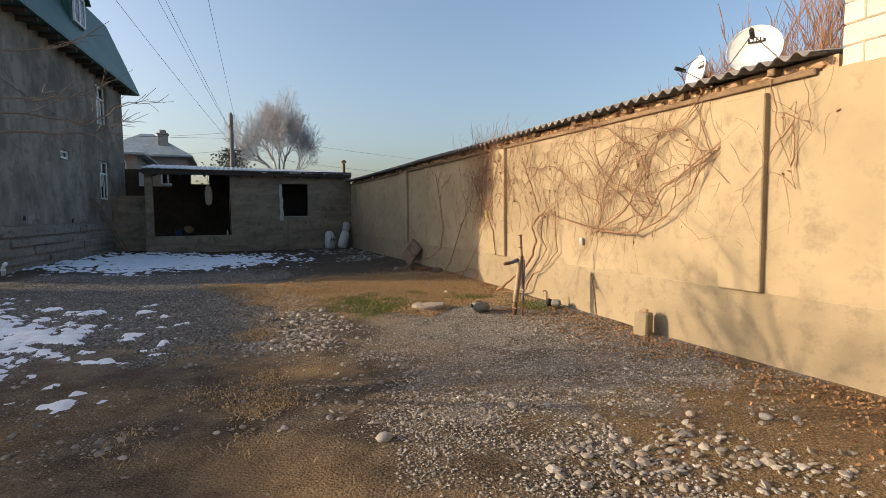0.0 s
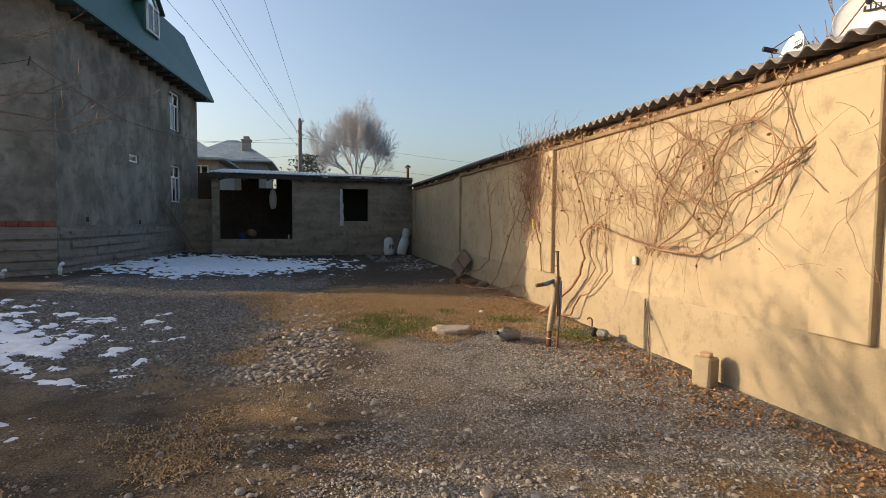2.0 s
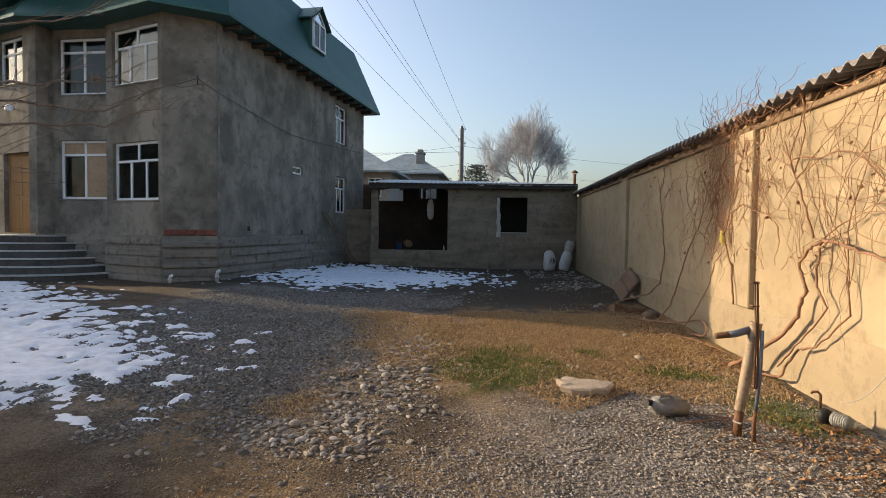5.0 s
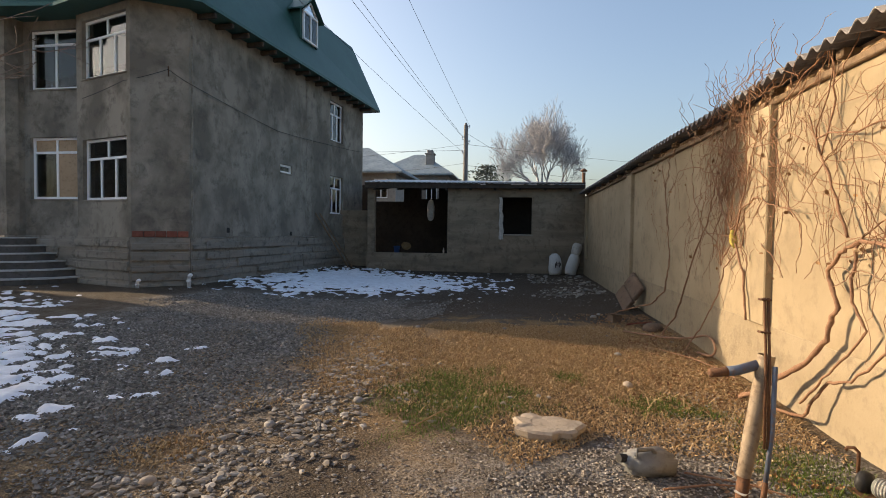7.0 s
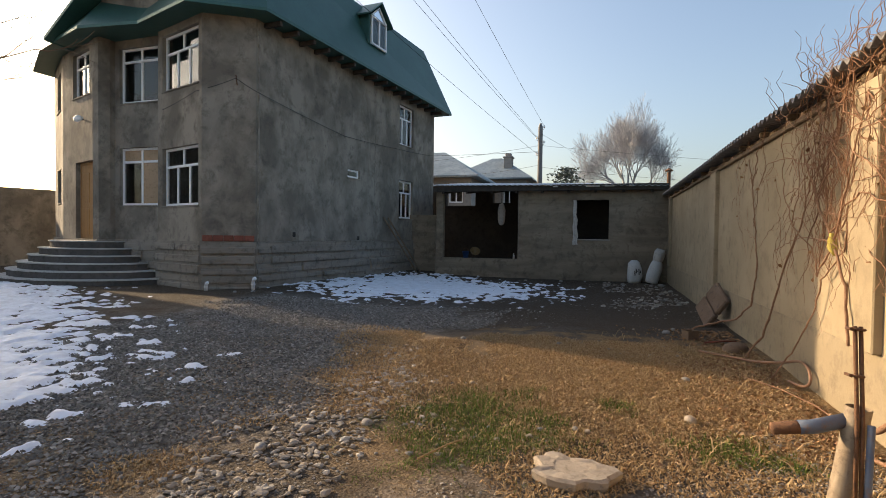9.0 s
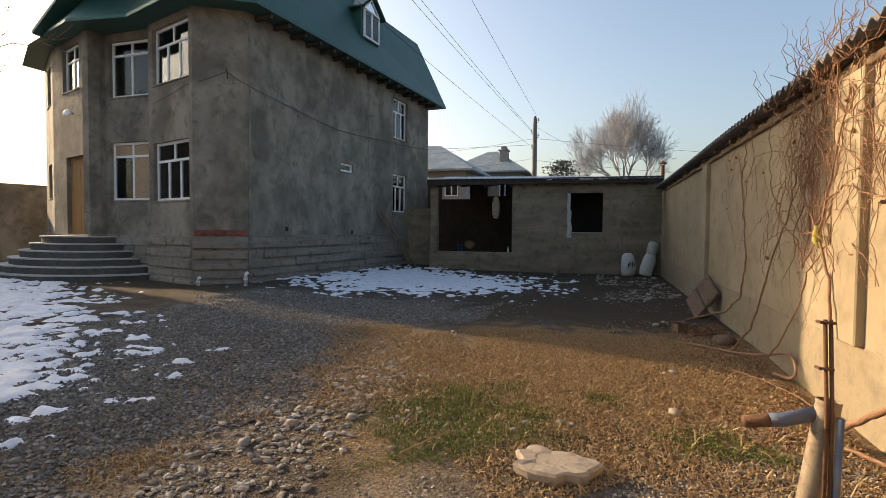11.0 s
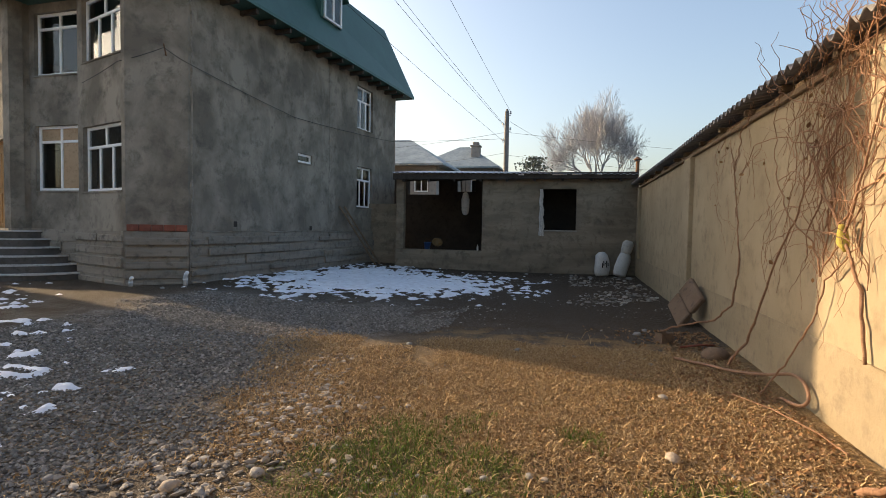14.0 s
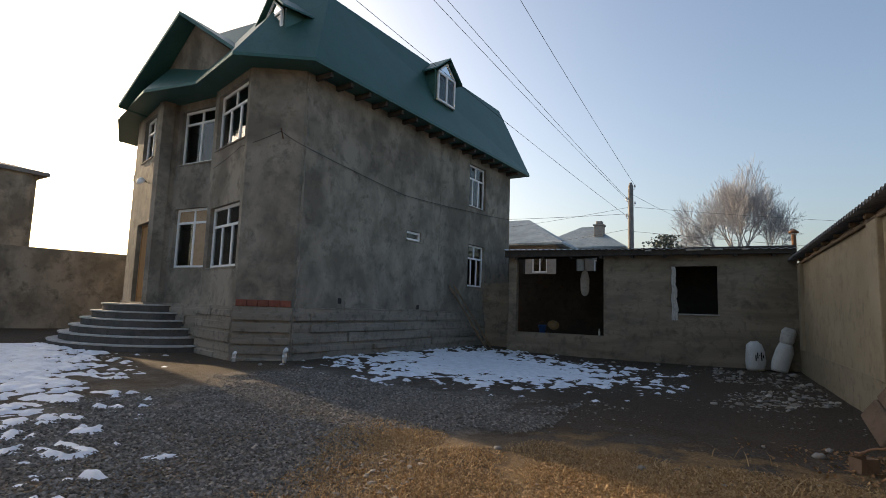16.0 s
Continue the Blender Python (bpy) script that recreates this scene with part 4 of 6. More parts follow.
# ---- scattering of many small pieces into one mesh ----
def scatter(name, verts, faces, pos, scale, yaw, tilt, material, label, category):
    """Copies of a small template, turned and scaled one by one, as one mesh of kind stuff."""
    verts = np.array(verts, float)
    k, nv = len(pos), len(verts)
    pos, scale = np.array(pos, float), np.array(scale, float)
    cy, sy, ct, st = np.cos(yaw), np.sin(yaw), np.cos(tilt), np.sin(tilt)
    v = verts[None] * scale[:, None, :]
    y = v[..., 1] * ct[:, None] - v[..., 2] * st[:, None]
    z = v[..., 1] * st[:, None] + v[..., 2] * ct[:, None]
    x = v[..., 0]
    out = np.stack([x * cy[:, None] - y * sy[:, None], x * sy[:, None] + y * cy[:, None], z], -1) + pos[:, None]
    fl = [tuple(f) for f in faces]
    all_f = []
    for i in range(k):
        o = i * nv
        all_f.extend([tuple(q + o for q in f) for f in fl])
    me = bpy.data.meshes.new(name)
    me.from_pydata(out.reshape(-1, 3).tolist(), [], all_f)
    me.materials.append(material)
    me.update()
    return tagged(new(name, me), label, category, "", "stuff")


def pebble_template(seed, sub=1):
    bm = bmesh.new()
    bmesh.ops.create_icosphere(bm, subdivisions=sub, radius=1.0)
    r = random.Random(seed)
    for v in bm.verts:
        v.co *= r.uniform(0.78, 1.18)
        v.co.z *= 0.6
    bm.verts.index_update()
    out = [tuple(v.co) for v in bm.verts], [tuple(q.index for q in f.verts) for f in bm.faces]
    bm.free()
    return out


rng = np.random.default_rng(7)


def gz(p):
    return np.array([ground_z(x, y) for x, y in p])


def field(p, s, o=0.0):
    return np.array([noise.noise((x * s, y * s, o)) for x, y in p])


M_PEBBLE = islands("river_gravel", [(0.13, 0.122, 0.113), (0.32, 0.30, 0.27), (0.21, 0.192, 0.172), (0.47, 0.435, 0.385), (0.16, 0.135, 0.11), (0.34, 0.30, 0.25), (0.25, 0.205, 0.16)], bump=0.2)
M_STRAW = islands("dry_grass", [(0.40, 0.285, 0.15), (0.56, 0.41, 0.23), (0.30, 0.19, 0.09), (0.46, 0.33, 0.18)])
M_CHAFF = islands("crumbled_dead_leaf", [(0.20, 0.125, 0.06), (0.50, 0.36, 0.20), (0.34, 0.215, 0.11), (0.62, 0.47, 0.29), (0.26, 0.16, 0.08)])
M_GREEN = islands("green_grass", [(0.07, 0.12, 0.018), (0.11, 0.165, 0.03), (0.18, 0.19, 0.05), (0.05, 0.095, 0.014)])
M_LEAF = islands("dead_leaves", [(0.27, 0.145, 0.07), (0.37, 0.22, 0.11), (0.19, 0.10, 0.055), (0.43, 0.30, 0.18)])


# gravel
def chip_template(seed):
    """A cheap angular chip of eight faces."""
    r = random.Random(seed)
    v = [(1, 0, 0), (0, 1, 0), (-1, 0, 0), (0, -1, 0), (0, 0, 0.75), (0, 0, -0.6)]
    v = [(x + r.uniform(-0.3, 0.3), y + r.uniform(-0.3, 0.3), z + r.uniform(-0.1, 0.1)) for x, y, z in v]
    return v, [(0, 1, 4), (1, 2, 4), (2, 3, 4), (3, 0, 4), (1, 0, 5), (2, 1, 5), (3, 2, 5), (0, 3, 5)]


M_DRIVE = islands("crushed_drive_gravel", [(0.085, 0.078, 0.07), (0.25, 0.235, 0.212), (0.14, 0.13, 0.117), (0.38, 0.355, 0.32), (0.11, 0.10, 0.088), (0.20, 0.183, 0.16)], bump=0.2)


def gravel(count, box, size, seed, keep, label, power=3.0, chips=False, mat_=None):
    p = np.stack([rng.uniform(box[0], box[1], count), rng.uniform(box[2], box[3], count)], 1)
    p = p[keep(p)]
    k = len(p)
    s = size[0] + (size[1] - size[0]) * rng.random(k) ** power
    sc = np.stack([s * rng.uniform(0.8, 1.5, k), s, s * rng.uniform(0.6, 1.0, k)], 1)
    pos = np.concatenate([p, (gz(p) + s * (0.3 if chips else 0.18))[:, None]], 1)
    v, f = chip_template(seed) if chips else pebble_template(seed)
    scatter("gravel", v, f, pos, sc, rng.uniform(0, 6.28, k), rng.normal(0, 0.3, k), mat_ or M_PEBBLE, label, "gravel")


def drive_zone(p):
    """Above zero over the gravel drive on the west side."""
    x, y = p[:, 0], p[:, 1]
    edge = 0.3 - 0.2 * np.clip(y - 9.2, 0, 2.5) + 0.9 * np.clip(y - 11.7, 0, 1.8)
    return np.minimum.reduce([(edge - x) * 0.9, (y - 6.6) * 0.6, (14.9 - y) * 0.6, (x + 3.9) * 0.5, 0.5 + 0 * x]) + 0.7 * field(p, 0.8, 1) + 0.4 * field(p, 2.3, 2) + rng.normal(0, 0.13, len(p))


def strip_zone(p):
    """Above zero over the fine gravel by the east wall."""
    x, y = p[:, 0], p[:, 1]
    edge = 1.25 + 0.95 * np.clip(y - 5.5, 0, 4)
    return np.minimum.reduce([(x - edge) * 0.8, (8.9 - y) * 0.7, 0.3 + 0 * x]) + 0.75 * field(p, 0.7, 3) + 0.55 * field(p, 2.1, 5) - 0.55 * np.clip(4.0 - y, 0, 2) * (x > 2.6) + rng.normal(0, 0.13, len(p))


gravel(90000, (-5.0, 1.4, 6.0, 15.0), (0.011, 0.028), 1, lambda p: drive_zone(p) > 0.0, "grey loose gravel over the drive", 2.0, True, M_DRIVE)
gravel(62000, (0.4, 5.15, 1.4, 9.2), (0.006, 0.0155), 2, lambda p: strip_zone(p) > 0.0, "pale fine gravel beside the wall", 2.0, True)
gravel(7500, (-0.9, 2.2, 6.0, 11.2), (0.009, 0.040), 3, lambda p: np.abs(p[:, 0] - 0.78 - 0.22 * np.sin(p[:, 1])) + 0.8 * field(p, 1.3) + 0.12 * np.clip(p[:, 1] - 8.5, 0, 3) + rng.normal(0, 0.2, len(p)) < 0.46, "rounded river cobbles in a worn strip", 2.4)
gravel(850, (1.5, 3.9, 1.0, 3.0), (0.01, 0.045), 8, lambda p: np.hypot((p[:, 0] - 2.7) / 1.1, (p[:, 1] - 1.9) / 0.75) + 0.5 * field(p, 1.5, 4) + rng.normal(0, 0.15, len(p)) < 0.85, "smooth river cobbles bedded in brown soil", 1.6)
gravel(2600, (-4.0, 5.2, 11.0, 23.0), (0.007, 0.026), 4, lambda p: field(p, 0.8, 6) > 0.0, "scattered small stones on bare soil")
gravel(700, (3.2, 5.15, 16.2, 23.3), (0.015, 0.07), 5, lambda p: field(p, 0.8, 9) > -0.15, "rubble chips along the wall foot")
gravel(4200, (-5.0, 4.5, 0.8, 6.4), (0.008, 0.038), 6, lambda p: field(p, 0.45, 12) + 0.4 * field(p, 1.7, 3) + rng.normal(0, 0.1, len(p)) > 0.02, "coarse stones in the worn drive")
gravel(12000, (-3.0, 3.0, 2.6, 8.5), (0.005, 0.016), 7, lambda p: field(p, 1.1, 15) - 0.12 + rng.normal(0, 0.15, len(p)) > 0.0, "small stones pressed into brown soil", 2.0, True)


# grass blades: a bent strip of three faces
BLADE_V = [(-0.06, 0, 0), (0.06, 0, 0), (-0.045, 0.12, 0.45), (0.045, 0.12, 0.45), (-0.02, 0.42, 0.8), (0.02, 0.42, 0.8), (0, 0.85, 0.95)]
BLADE_F = [(0, 1, 3, 2), (2, 3, 5, 4), (4, 5, 6)]


def blades(name, count, box, length, keep, material, label, lean=0.5, wide=1.0):
    p = np.stack([rng.uniform(box[0], box[1], count), rng.uniform(box[2], box[3], count)], 1)
    p = p[keep(p)]
    k = len(p)
    s = rng.uniform(length[0], length[1], k)
    pos = np.concatenate([p, (gz(p) - 0.004)[:, None]], 1)
    scatter(name, BLADE_V, BLADE_F, pos, np.stack([s * wide * rng.uniform(0.7, 1.4, k), s, s], 1), rng.uniform(0, 6.28, k), rng.normal(-lean, 0.35, k), material, label, "grass")


def straw_zone(p):
    x, y = p[:, 0], p[:, 1]
    edge = 0.9 * field(p, 0.45, 2) + 0.5 * field(p, 1.7, 5)
    main = np.minimum.reduce([(x - 1.3) / 1.0, (5.2 - x) / 0.3, (12.6 - y) / 0.8, (y - 7.6) / 1.2 + (4.4 - x) * 0.0])
    patch = 0.9 * field(p, 0.4, 8) + 0.4 * field(p, 1.5, 3) + 0.1 - 0.6 * ((x > 1.25 + 0.95 * np.clip(y - 5.5, 0, 4)) & (y < 8.4)) - 0.5 * np.clip(-0.1 - x, 0, 1)
    return np.maximum(main + edge, np.where((y < 12.5) & (x > -3), patch * 2.2, -1)) + rng.normal(0, 0.12, len(p)) > 0.35


def green_zone(p):
    x, y = p[:, 0], p[:, 1]
    d = np.hypot((x - 2.15) / 0.75, (y - 8.55) / 0.85)
    e = np.hypot((x - 4.2) / 0.5, (y - 8.6) / 0.35)
    h = np.hypot((x - 4.7) / 0.4, (y - 7.4) / 0.5)
    w = np.hypot((x - 3.35) / 0.25, (y - 9.4) / 0.25)
    return np.minimum.reduce([d, e * 1.15, h * 1.1, w * 1.2]) + 0.75 * field(p, 2.2, 4) + 0.3 * field(p, 7.0, 4) + rng.normal(0, 0.22, len(p)) < 0.85


blades("dry_grass", 120000, (-2.0, 5.2, 3.0, 12.8), (0.025, 0.075), lambda p: straw_zone(p) & (~green_zone(p) | (rng.random(len(p)) < 0.35)), M_STRAW, "short tawny dry winter grass", 0.75, 1.3)
blades("green_grass", 80000, (1.2, 5.2, 6.6, 10.2), (0.025, 0.06), green_zone, M_GREEN, "small patch of green grass in dry turf", 0.35)
blades("dry_grass", 900, (3.0, 5.1, 8.0, 13.0), (0.12, 0.28), lambda p: field(p, 1.2, 7) > 0.25, M_STRAW, "longer straw stalks by the wall", 0.9, 0.35)

# fallen leaves along the wall foot
LEAF_V = [(0, -0.5, 0.02), (0.32, -0.12, 0.12), (0.26, 0.3, 0.06), (0, 0.55, 0.16), (-0.28, 0.28, 0.1), (-0.3, -0.15, 0.03), (0, 0.05, -0.02)]
LEAF_F = [(6, 0, 1), (6, 1, 2), (6, 2, 3), (6, 3, 4), (6, 4, 5), (6, 5, 0)]
k = 150000
p = np.stack([rng.uniform(-1.0, 5.2, k), rng.uniform(4.0, 12.8, k)], 1)
p = p[straw_zone(p)]
p = p[~green_zone(p) | (rng.random(len(p)) < 0.25)]
k = len(p)
s = rng.uniform(0.010, 0.032, k)
scatter("chaff", LEAF_V, LEAF_F, np.concatenate([p, (gz(p) + 0.008)[:, None]], 1), np.stack([s * rng.uniform(0.4, 1.1, k), s, s * rng.uniform(1.0, 4.0, k)], 1), rng.uniform(0, 6.28, k), rng.normal(0, 0.7, k), M_CHAFF, "crumbled tawny dead grass and leaf bits", "leaves")
k = 6500
p = np.stack([5.2 - np.abs(rng.normal(0, 0.62, k)), rng.uniform(0.6, 14.0, k)], 1)
p = p[(field(p, 0.7, 1) > -0.25) & (p[:, 0] > 2.6)]
k = len(p)
s = rng.uniform(0.02, 0.055, k)
scatter("dead_leaves", LEAF_V, LEAF_F, np.concatenate([p, (gz(p) + 0.012)[:, None]], 1), np.stack([s, s, s * rng.uniform(0.5, 2.2, k)], 1), rng.uniform(0, 6.28, k), rng.normal(0, 0.5, k), M_LEAF, "brown fallen vine leaves at the wall foot", "leaves")


# ---- snow ----
def snow(test, box, step, label):
    """A thin broken crust: cells where the field is above zero, thicker inside."""
    xs, ys = np.arange(box[0], box[1], step), np.arange(box[2], box[3], step)
    h = np.array([[test(x, y) - 0.05 + 0.45 * noise.noise((x * 0.9, y * 1.1, 3)) + 0.75 * noise.noise((x * 2.6, y * 3.0, 7)) + 0.75 * noise.noise((x * 7, y * 8, 1)) for x in xs] for y in ys])
    ids = {}
    g = Geo()

    def vid(i, j):
        if (i, j) not in ids:
            ids[(i, j)] = len(g.v)
            x, y = xs[i], ys[j]
            t = min(1.0, max(0.0, h[j, i] / 0.35))
            g.v.append((x, y, ground_z(x, y) + 0.045 * t * (1 + 0.5 * noise.noise((x * 4, y * 4, 5))) - 0.006))
        return ids[(i, j)]
    for j in range(len(ys) - 1):
        for i in range(len(xs) - 1):
            c = (h[j, i], h[j, i + 1], h[j + 1, i], h[j + 1, i + 1])
            if max(c) > 0 and sum(q > 0 for q in c) >= 2:
                g.f.append((vid(i, j), vid(i + 1, j), vid(i + 1, j + 1), vid(i, j + 1)))
    return solid("snow_patch", g, M_SNOW, label, "snow", "stuff", smooth=True)


def poly_in(poly, soft):
    """Signed distance to a plan polygon over soft, above zero inside."""
    pts = [Vector(q) for q in poly]

    def f(x, y):
        p, best, inside = Vector((x, y)), 1e9, False
        for i, a in enumerate(pts):
            c = pts[(i + 1) % len(pts)]
            ab = c - a
            t = min(1, max(0, (p - a).dot(ab) / ab.length_squared))
            best = min(best, (p - a - ab * t).length)
            if (a.y > y) != (c.y > y) and x < (c.x - a.x) * (y - a.y) / (c.y - a.y) + a.x:
                inside = not inside
        return (best if inside else -best) / soft
    return f


snow(poly_in([(-4.5, 16.7), (-4.7, 20.3), (-3.8, 23.2), (-3.1, 23.0), (-0.9, 21.2), (0.5, 20.7), (1.5, 19.7), (1.5, 18.7), (0.4, 17.2), (-1.3, 16.2), (-2.5, 16.1)], 3.4), (-5.2, 2.8, 14.8, 24.0), 0.045, "old white snow patch lying beside the house")
snow(poly_in([(-1.75, 8.7), (-1.6, 7.5), (-2.5, 6.7), (-6.0, 5.8), (-14.0, 8.5), (-15.0, 15.2), (-11.0, 15.0), (-6.3, 11.7), (-3.2, 9.8)], 2.3), (-13.0, -0.4, 4.6, 15.4), 0.05, "broken crust of snow over dark gravel")
sn = poly_in([(-1.6, 4.95), (-1.35, 4.97), (-1.37, 5.1), (-1.55, 5.1)], 0.5)
snow(lambda x, y: max(sn(x, y), 0.42 - 2.4 * math.hypot(x + 1.5, y - 9.3), 0.3 - 2.6 * math.hypot(x + 1.35, y - 9.95)), (-2.0, -0.7, 4.4, 10.4), 0.03, "small leftover lumps of snow on gravel")

# ---- grapevines on the wall ----
def cane(r, y, z, ang, length, r0, r1, out, wob=0.35, pull=0.0, droop=0.0, zmin=0.3, zmax=3.25):
    """A wandering cane in the wall's plane; ang in the y-z plane, pull bends it, droop sinks it."""
    n = max(5, int(length / 0.09))
    st = length / n
    pts, rad = [], []
    o = out
    for i in range(n + 1):
        t = i / n
        pts.append(Vector((WX - 0.02 - max(0.012, o), y, z)))
        rad.append(r0 + (r1 - r0) * t)
        ang += r.gauss(0, wob) * st ** 0.5 * 1.3 + pull * st
        ang += (-droop) * math.cos(ang) * st * (0.3 + t)
        y += math.cos(ang) * st
        z += math.sin(ang) * st
        if z > zmax:
            z = zmax - r.uniform(0, 0.05)
            ang = -abs(ang) * 0.4
        if z < zmin:
            break
        o += r.gauss(0, 0.018)
        o = min(0.16, max(0.012, o * 0.97))
    return pts, rad


def vine(seed, trunk, canes, twigs, region, label):
    """trunk: points of stout stems; canes grow off the stems' upper ends, twigs off the canes."""
    r = random.Random(seed)
    trunk = [[(x, 1.03 * y - 0.1, 1.125 * z - 0.232 if z > 0.45 else z, w) for x, y, z, w in line] for line in trunk]
    region = (1.03 * region[0] - 0.1, 1.03 * region[1] - 0.1, 1.125 * region[2] - 0.232, 1.125 * region[3] - 0.232)
    t = thing("grapevine", label, "vine", (WX, trunk[0][0][1], ground_z(5.0, trunk[0][0][1])))
    base = tuple(t.location)
    stems = []
    for line in trunk:
        g = Geo()
        fine = []
        for a, c in zip(line[:-1], line[1:]):
            for i in range(6):
                f = i / 6
                p = Vector(a[:3]).lerp(Vector(c[:3]), f)
                fine.append((p + Vector((r.uniform(-.006, .006), r.uniform(-.018, .018), r.uniform(-.012, .012))), (a[3] + (c[3] - a[3]) * f) * r.uniform(0.6, 0.82)))
        fine.append((Vector(line[-1][:3]), line[-1][3] * 0.7))
        g.tube([p for p, _ in fine], [q for _, q in fine], 8)
        part("stem", rel(g, base), M_VINE, t, "gnarled brown stem", smooth=True)
        stems.append([p for p, _ in fine])
    g, tips = Geo(), []
    y0, y1, z0, z1 = region
    for i in range(canes):
        s = stems[i % len(stems)] if r.random() < 0.6 or not tips else r.choice(tips)[0]
        p = s[int(len(s) * r.uniform(0.45, 0.98))]
        cy, cz = r.uniform(y0, y1), r.uniform(z0, z1)
        ang = math.atan2(cz - p.z, cy - p.y) + r.gauss(0, 0.5)
        length = min(3.2, math.hypot(cz - p.z, cy - p.y) * r.uniform(0.8, 1.5) + 0.35)
        w = r.uniform(0.005, 0.010) if i < canes * 0.3 else r.uniform(0.0025, 0.005)
        pts, rad = cane(r, p.y, p.z, ang, length, w, w * 0.4, max(0.02, WX - p.x - 0.02), 0.42, r.uniform(-0.8, 0.8), r.uniform(0, 0.6), 1.3)
        if len(pts) > 3:
            g.tube(pts, rad, 5)
            tips.append((pts, w))
    tagged(part("cane_tangle", rel(g, base), M_VINE, t, "tangle of bare canes", smooth=True), kind="stuff")
    g = Geo()
    for i in range(twigs):
        pts, w = r.choice(tips)
        p = r.choice(pts[1:])
        down = r.random() < 0.65
        q, rad = cane(r, p.y, p.z, -math.pi / 2 + r.gauss(0, 0.35) if down else r.uniform(-0.3, 3.4), r.uniform(0.2, 0.85), 0.003, 0.0016, max(0.02, WX - p.x), 0.55, r.uniform(-1, 1), 0.5 if down else 0.0)
        if len(q) > 2:
            g.tube(q, rad, 4)
    tagged(part("twig_tangle", rel(g, base), M_VINE, t, "thin hanging twigs", smooth=False), kind="stuff")
    g = Geo()
    for i in range(twigs // 4):
        pts, w = r.choice(tips)
        p = r.choice(pts)
        m = Matrix.Translation(p + Vector((-0.02, 0, -0.05))) @ Euler((r.uniform(0, 6), r.uniform(0, 6), 0)).to_matrix().to_4x4() @ Matrix.Scale(r.uniform(0.03, 0.06), 4)
        g.add([m @ Vector(v) for v in LEAF_V], LEAF_F)
    tagged(part("withered_foliage", rel(g, base), M_LEAF, t, "withered hanging leaves"), kind="stuff")


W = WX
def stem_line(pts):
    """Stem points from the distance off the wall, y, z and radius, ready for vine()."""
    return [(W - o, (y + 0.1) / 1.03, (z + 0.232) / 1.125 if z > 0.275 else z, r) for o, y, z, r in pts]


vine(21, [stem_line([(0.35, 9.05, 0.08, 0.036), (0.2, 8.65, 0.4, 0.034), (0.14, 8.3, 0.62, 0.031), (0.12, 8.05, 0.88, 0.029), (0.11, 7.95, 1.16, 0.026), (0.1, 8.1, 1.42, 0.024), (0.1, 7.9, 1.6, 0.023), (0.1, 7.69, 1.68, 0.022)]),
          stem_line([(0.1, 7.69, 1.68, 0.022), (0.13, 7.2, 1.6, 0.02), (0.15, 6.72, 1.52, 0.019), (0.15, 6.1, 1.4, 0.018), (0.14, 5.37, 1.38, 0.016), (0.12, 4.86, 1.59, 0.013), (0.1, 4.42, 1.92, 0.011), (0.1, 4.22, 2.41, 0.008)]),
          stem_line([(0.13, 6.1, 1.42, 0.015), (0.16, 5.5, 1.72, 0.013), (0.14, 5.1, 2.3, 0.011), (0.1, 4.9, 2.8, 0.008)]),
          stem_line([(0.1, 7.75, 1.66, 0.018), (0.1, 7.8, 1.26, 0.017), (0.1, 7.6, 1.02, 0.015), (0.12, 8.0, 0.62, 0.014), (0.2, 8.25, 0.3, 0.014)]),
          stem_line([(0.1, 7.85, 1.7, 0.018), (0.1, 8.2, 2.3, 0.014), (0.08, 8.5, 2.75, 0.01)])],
     100, 280, (4.1, 8.8, 1.9, 3.0), "large bare brown grapevine trained across the sunlit wall")
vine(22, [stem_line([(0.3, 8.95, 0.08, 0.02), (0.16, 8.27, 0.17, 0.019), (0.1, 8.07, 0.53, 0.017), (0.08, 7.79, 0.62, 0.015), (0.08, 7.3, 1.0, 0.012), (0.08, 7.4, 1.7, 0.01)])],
     14, 30, (6.5, 9.0, 1.6, 2.9), "thin bare grapevine stem against the yellow wall")
vine(23, [[(W - 0.12, 9.35, 0.9, 0.02), (W - 0.1, 9.5, 1.35, 0.02), (W - 0.1, 9.8, 1.72, 0.018), (W - 0.1, 10.2, 2.1, 0.014), (W - 0.08, 10.7, 2.6, 0.01)],
          [(W - 0.1, 9.75, 1.7, 0.014), (W - 0.1, 9.5, 2.2, 0.012), (W - 0.1, 9.2, 2.8, 0.008)]],
     80, 170, (8.3, 11.2, 1.9, 3.1), "dense reddish vine tangle by the pilaster")
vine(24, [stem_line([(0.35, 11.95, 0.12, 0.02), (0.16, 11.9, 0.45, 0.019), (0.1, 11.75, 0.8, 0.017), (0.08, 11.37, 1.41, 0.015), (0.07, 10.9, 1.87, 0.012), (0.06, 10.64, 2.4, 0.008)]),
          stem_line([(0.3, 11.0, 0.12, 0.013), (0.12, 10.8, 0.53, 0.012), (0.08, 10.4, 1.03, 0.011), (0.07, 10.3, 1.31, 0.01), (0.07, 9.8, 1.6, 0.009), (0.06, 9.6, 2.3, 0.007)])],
     9, 26, (9.7, 11.6, 2.0, 2.95), "slender pale vine stem rising from the leaf litter")
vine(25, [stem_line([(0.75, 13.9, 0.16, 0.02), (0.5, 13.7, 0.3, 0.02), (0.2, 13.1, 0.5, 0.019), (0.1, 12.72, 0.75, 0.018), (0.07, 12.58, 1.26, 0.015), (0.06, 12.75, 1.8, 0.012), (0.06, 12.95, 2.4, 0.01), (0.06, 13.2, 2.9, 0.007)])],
     8, 30, (12.0, 13.6, 2.0, 2.9), "grey vine stem climbing the shaded wall")
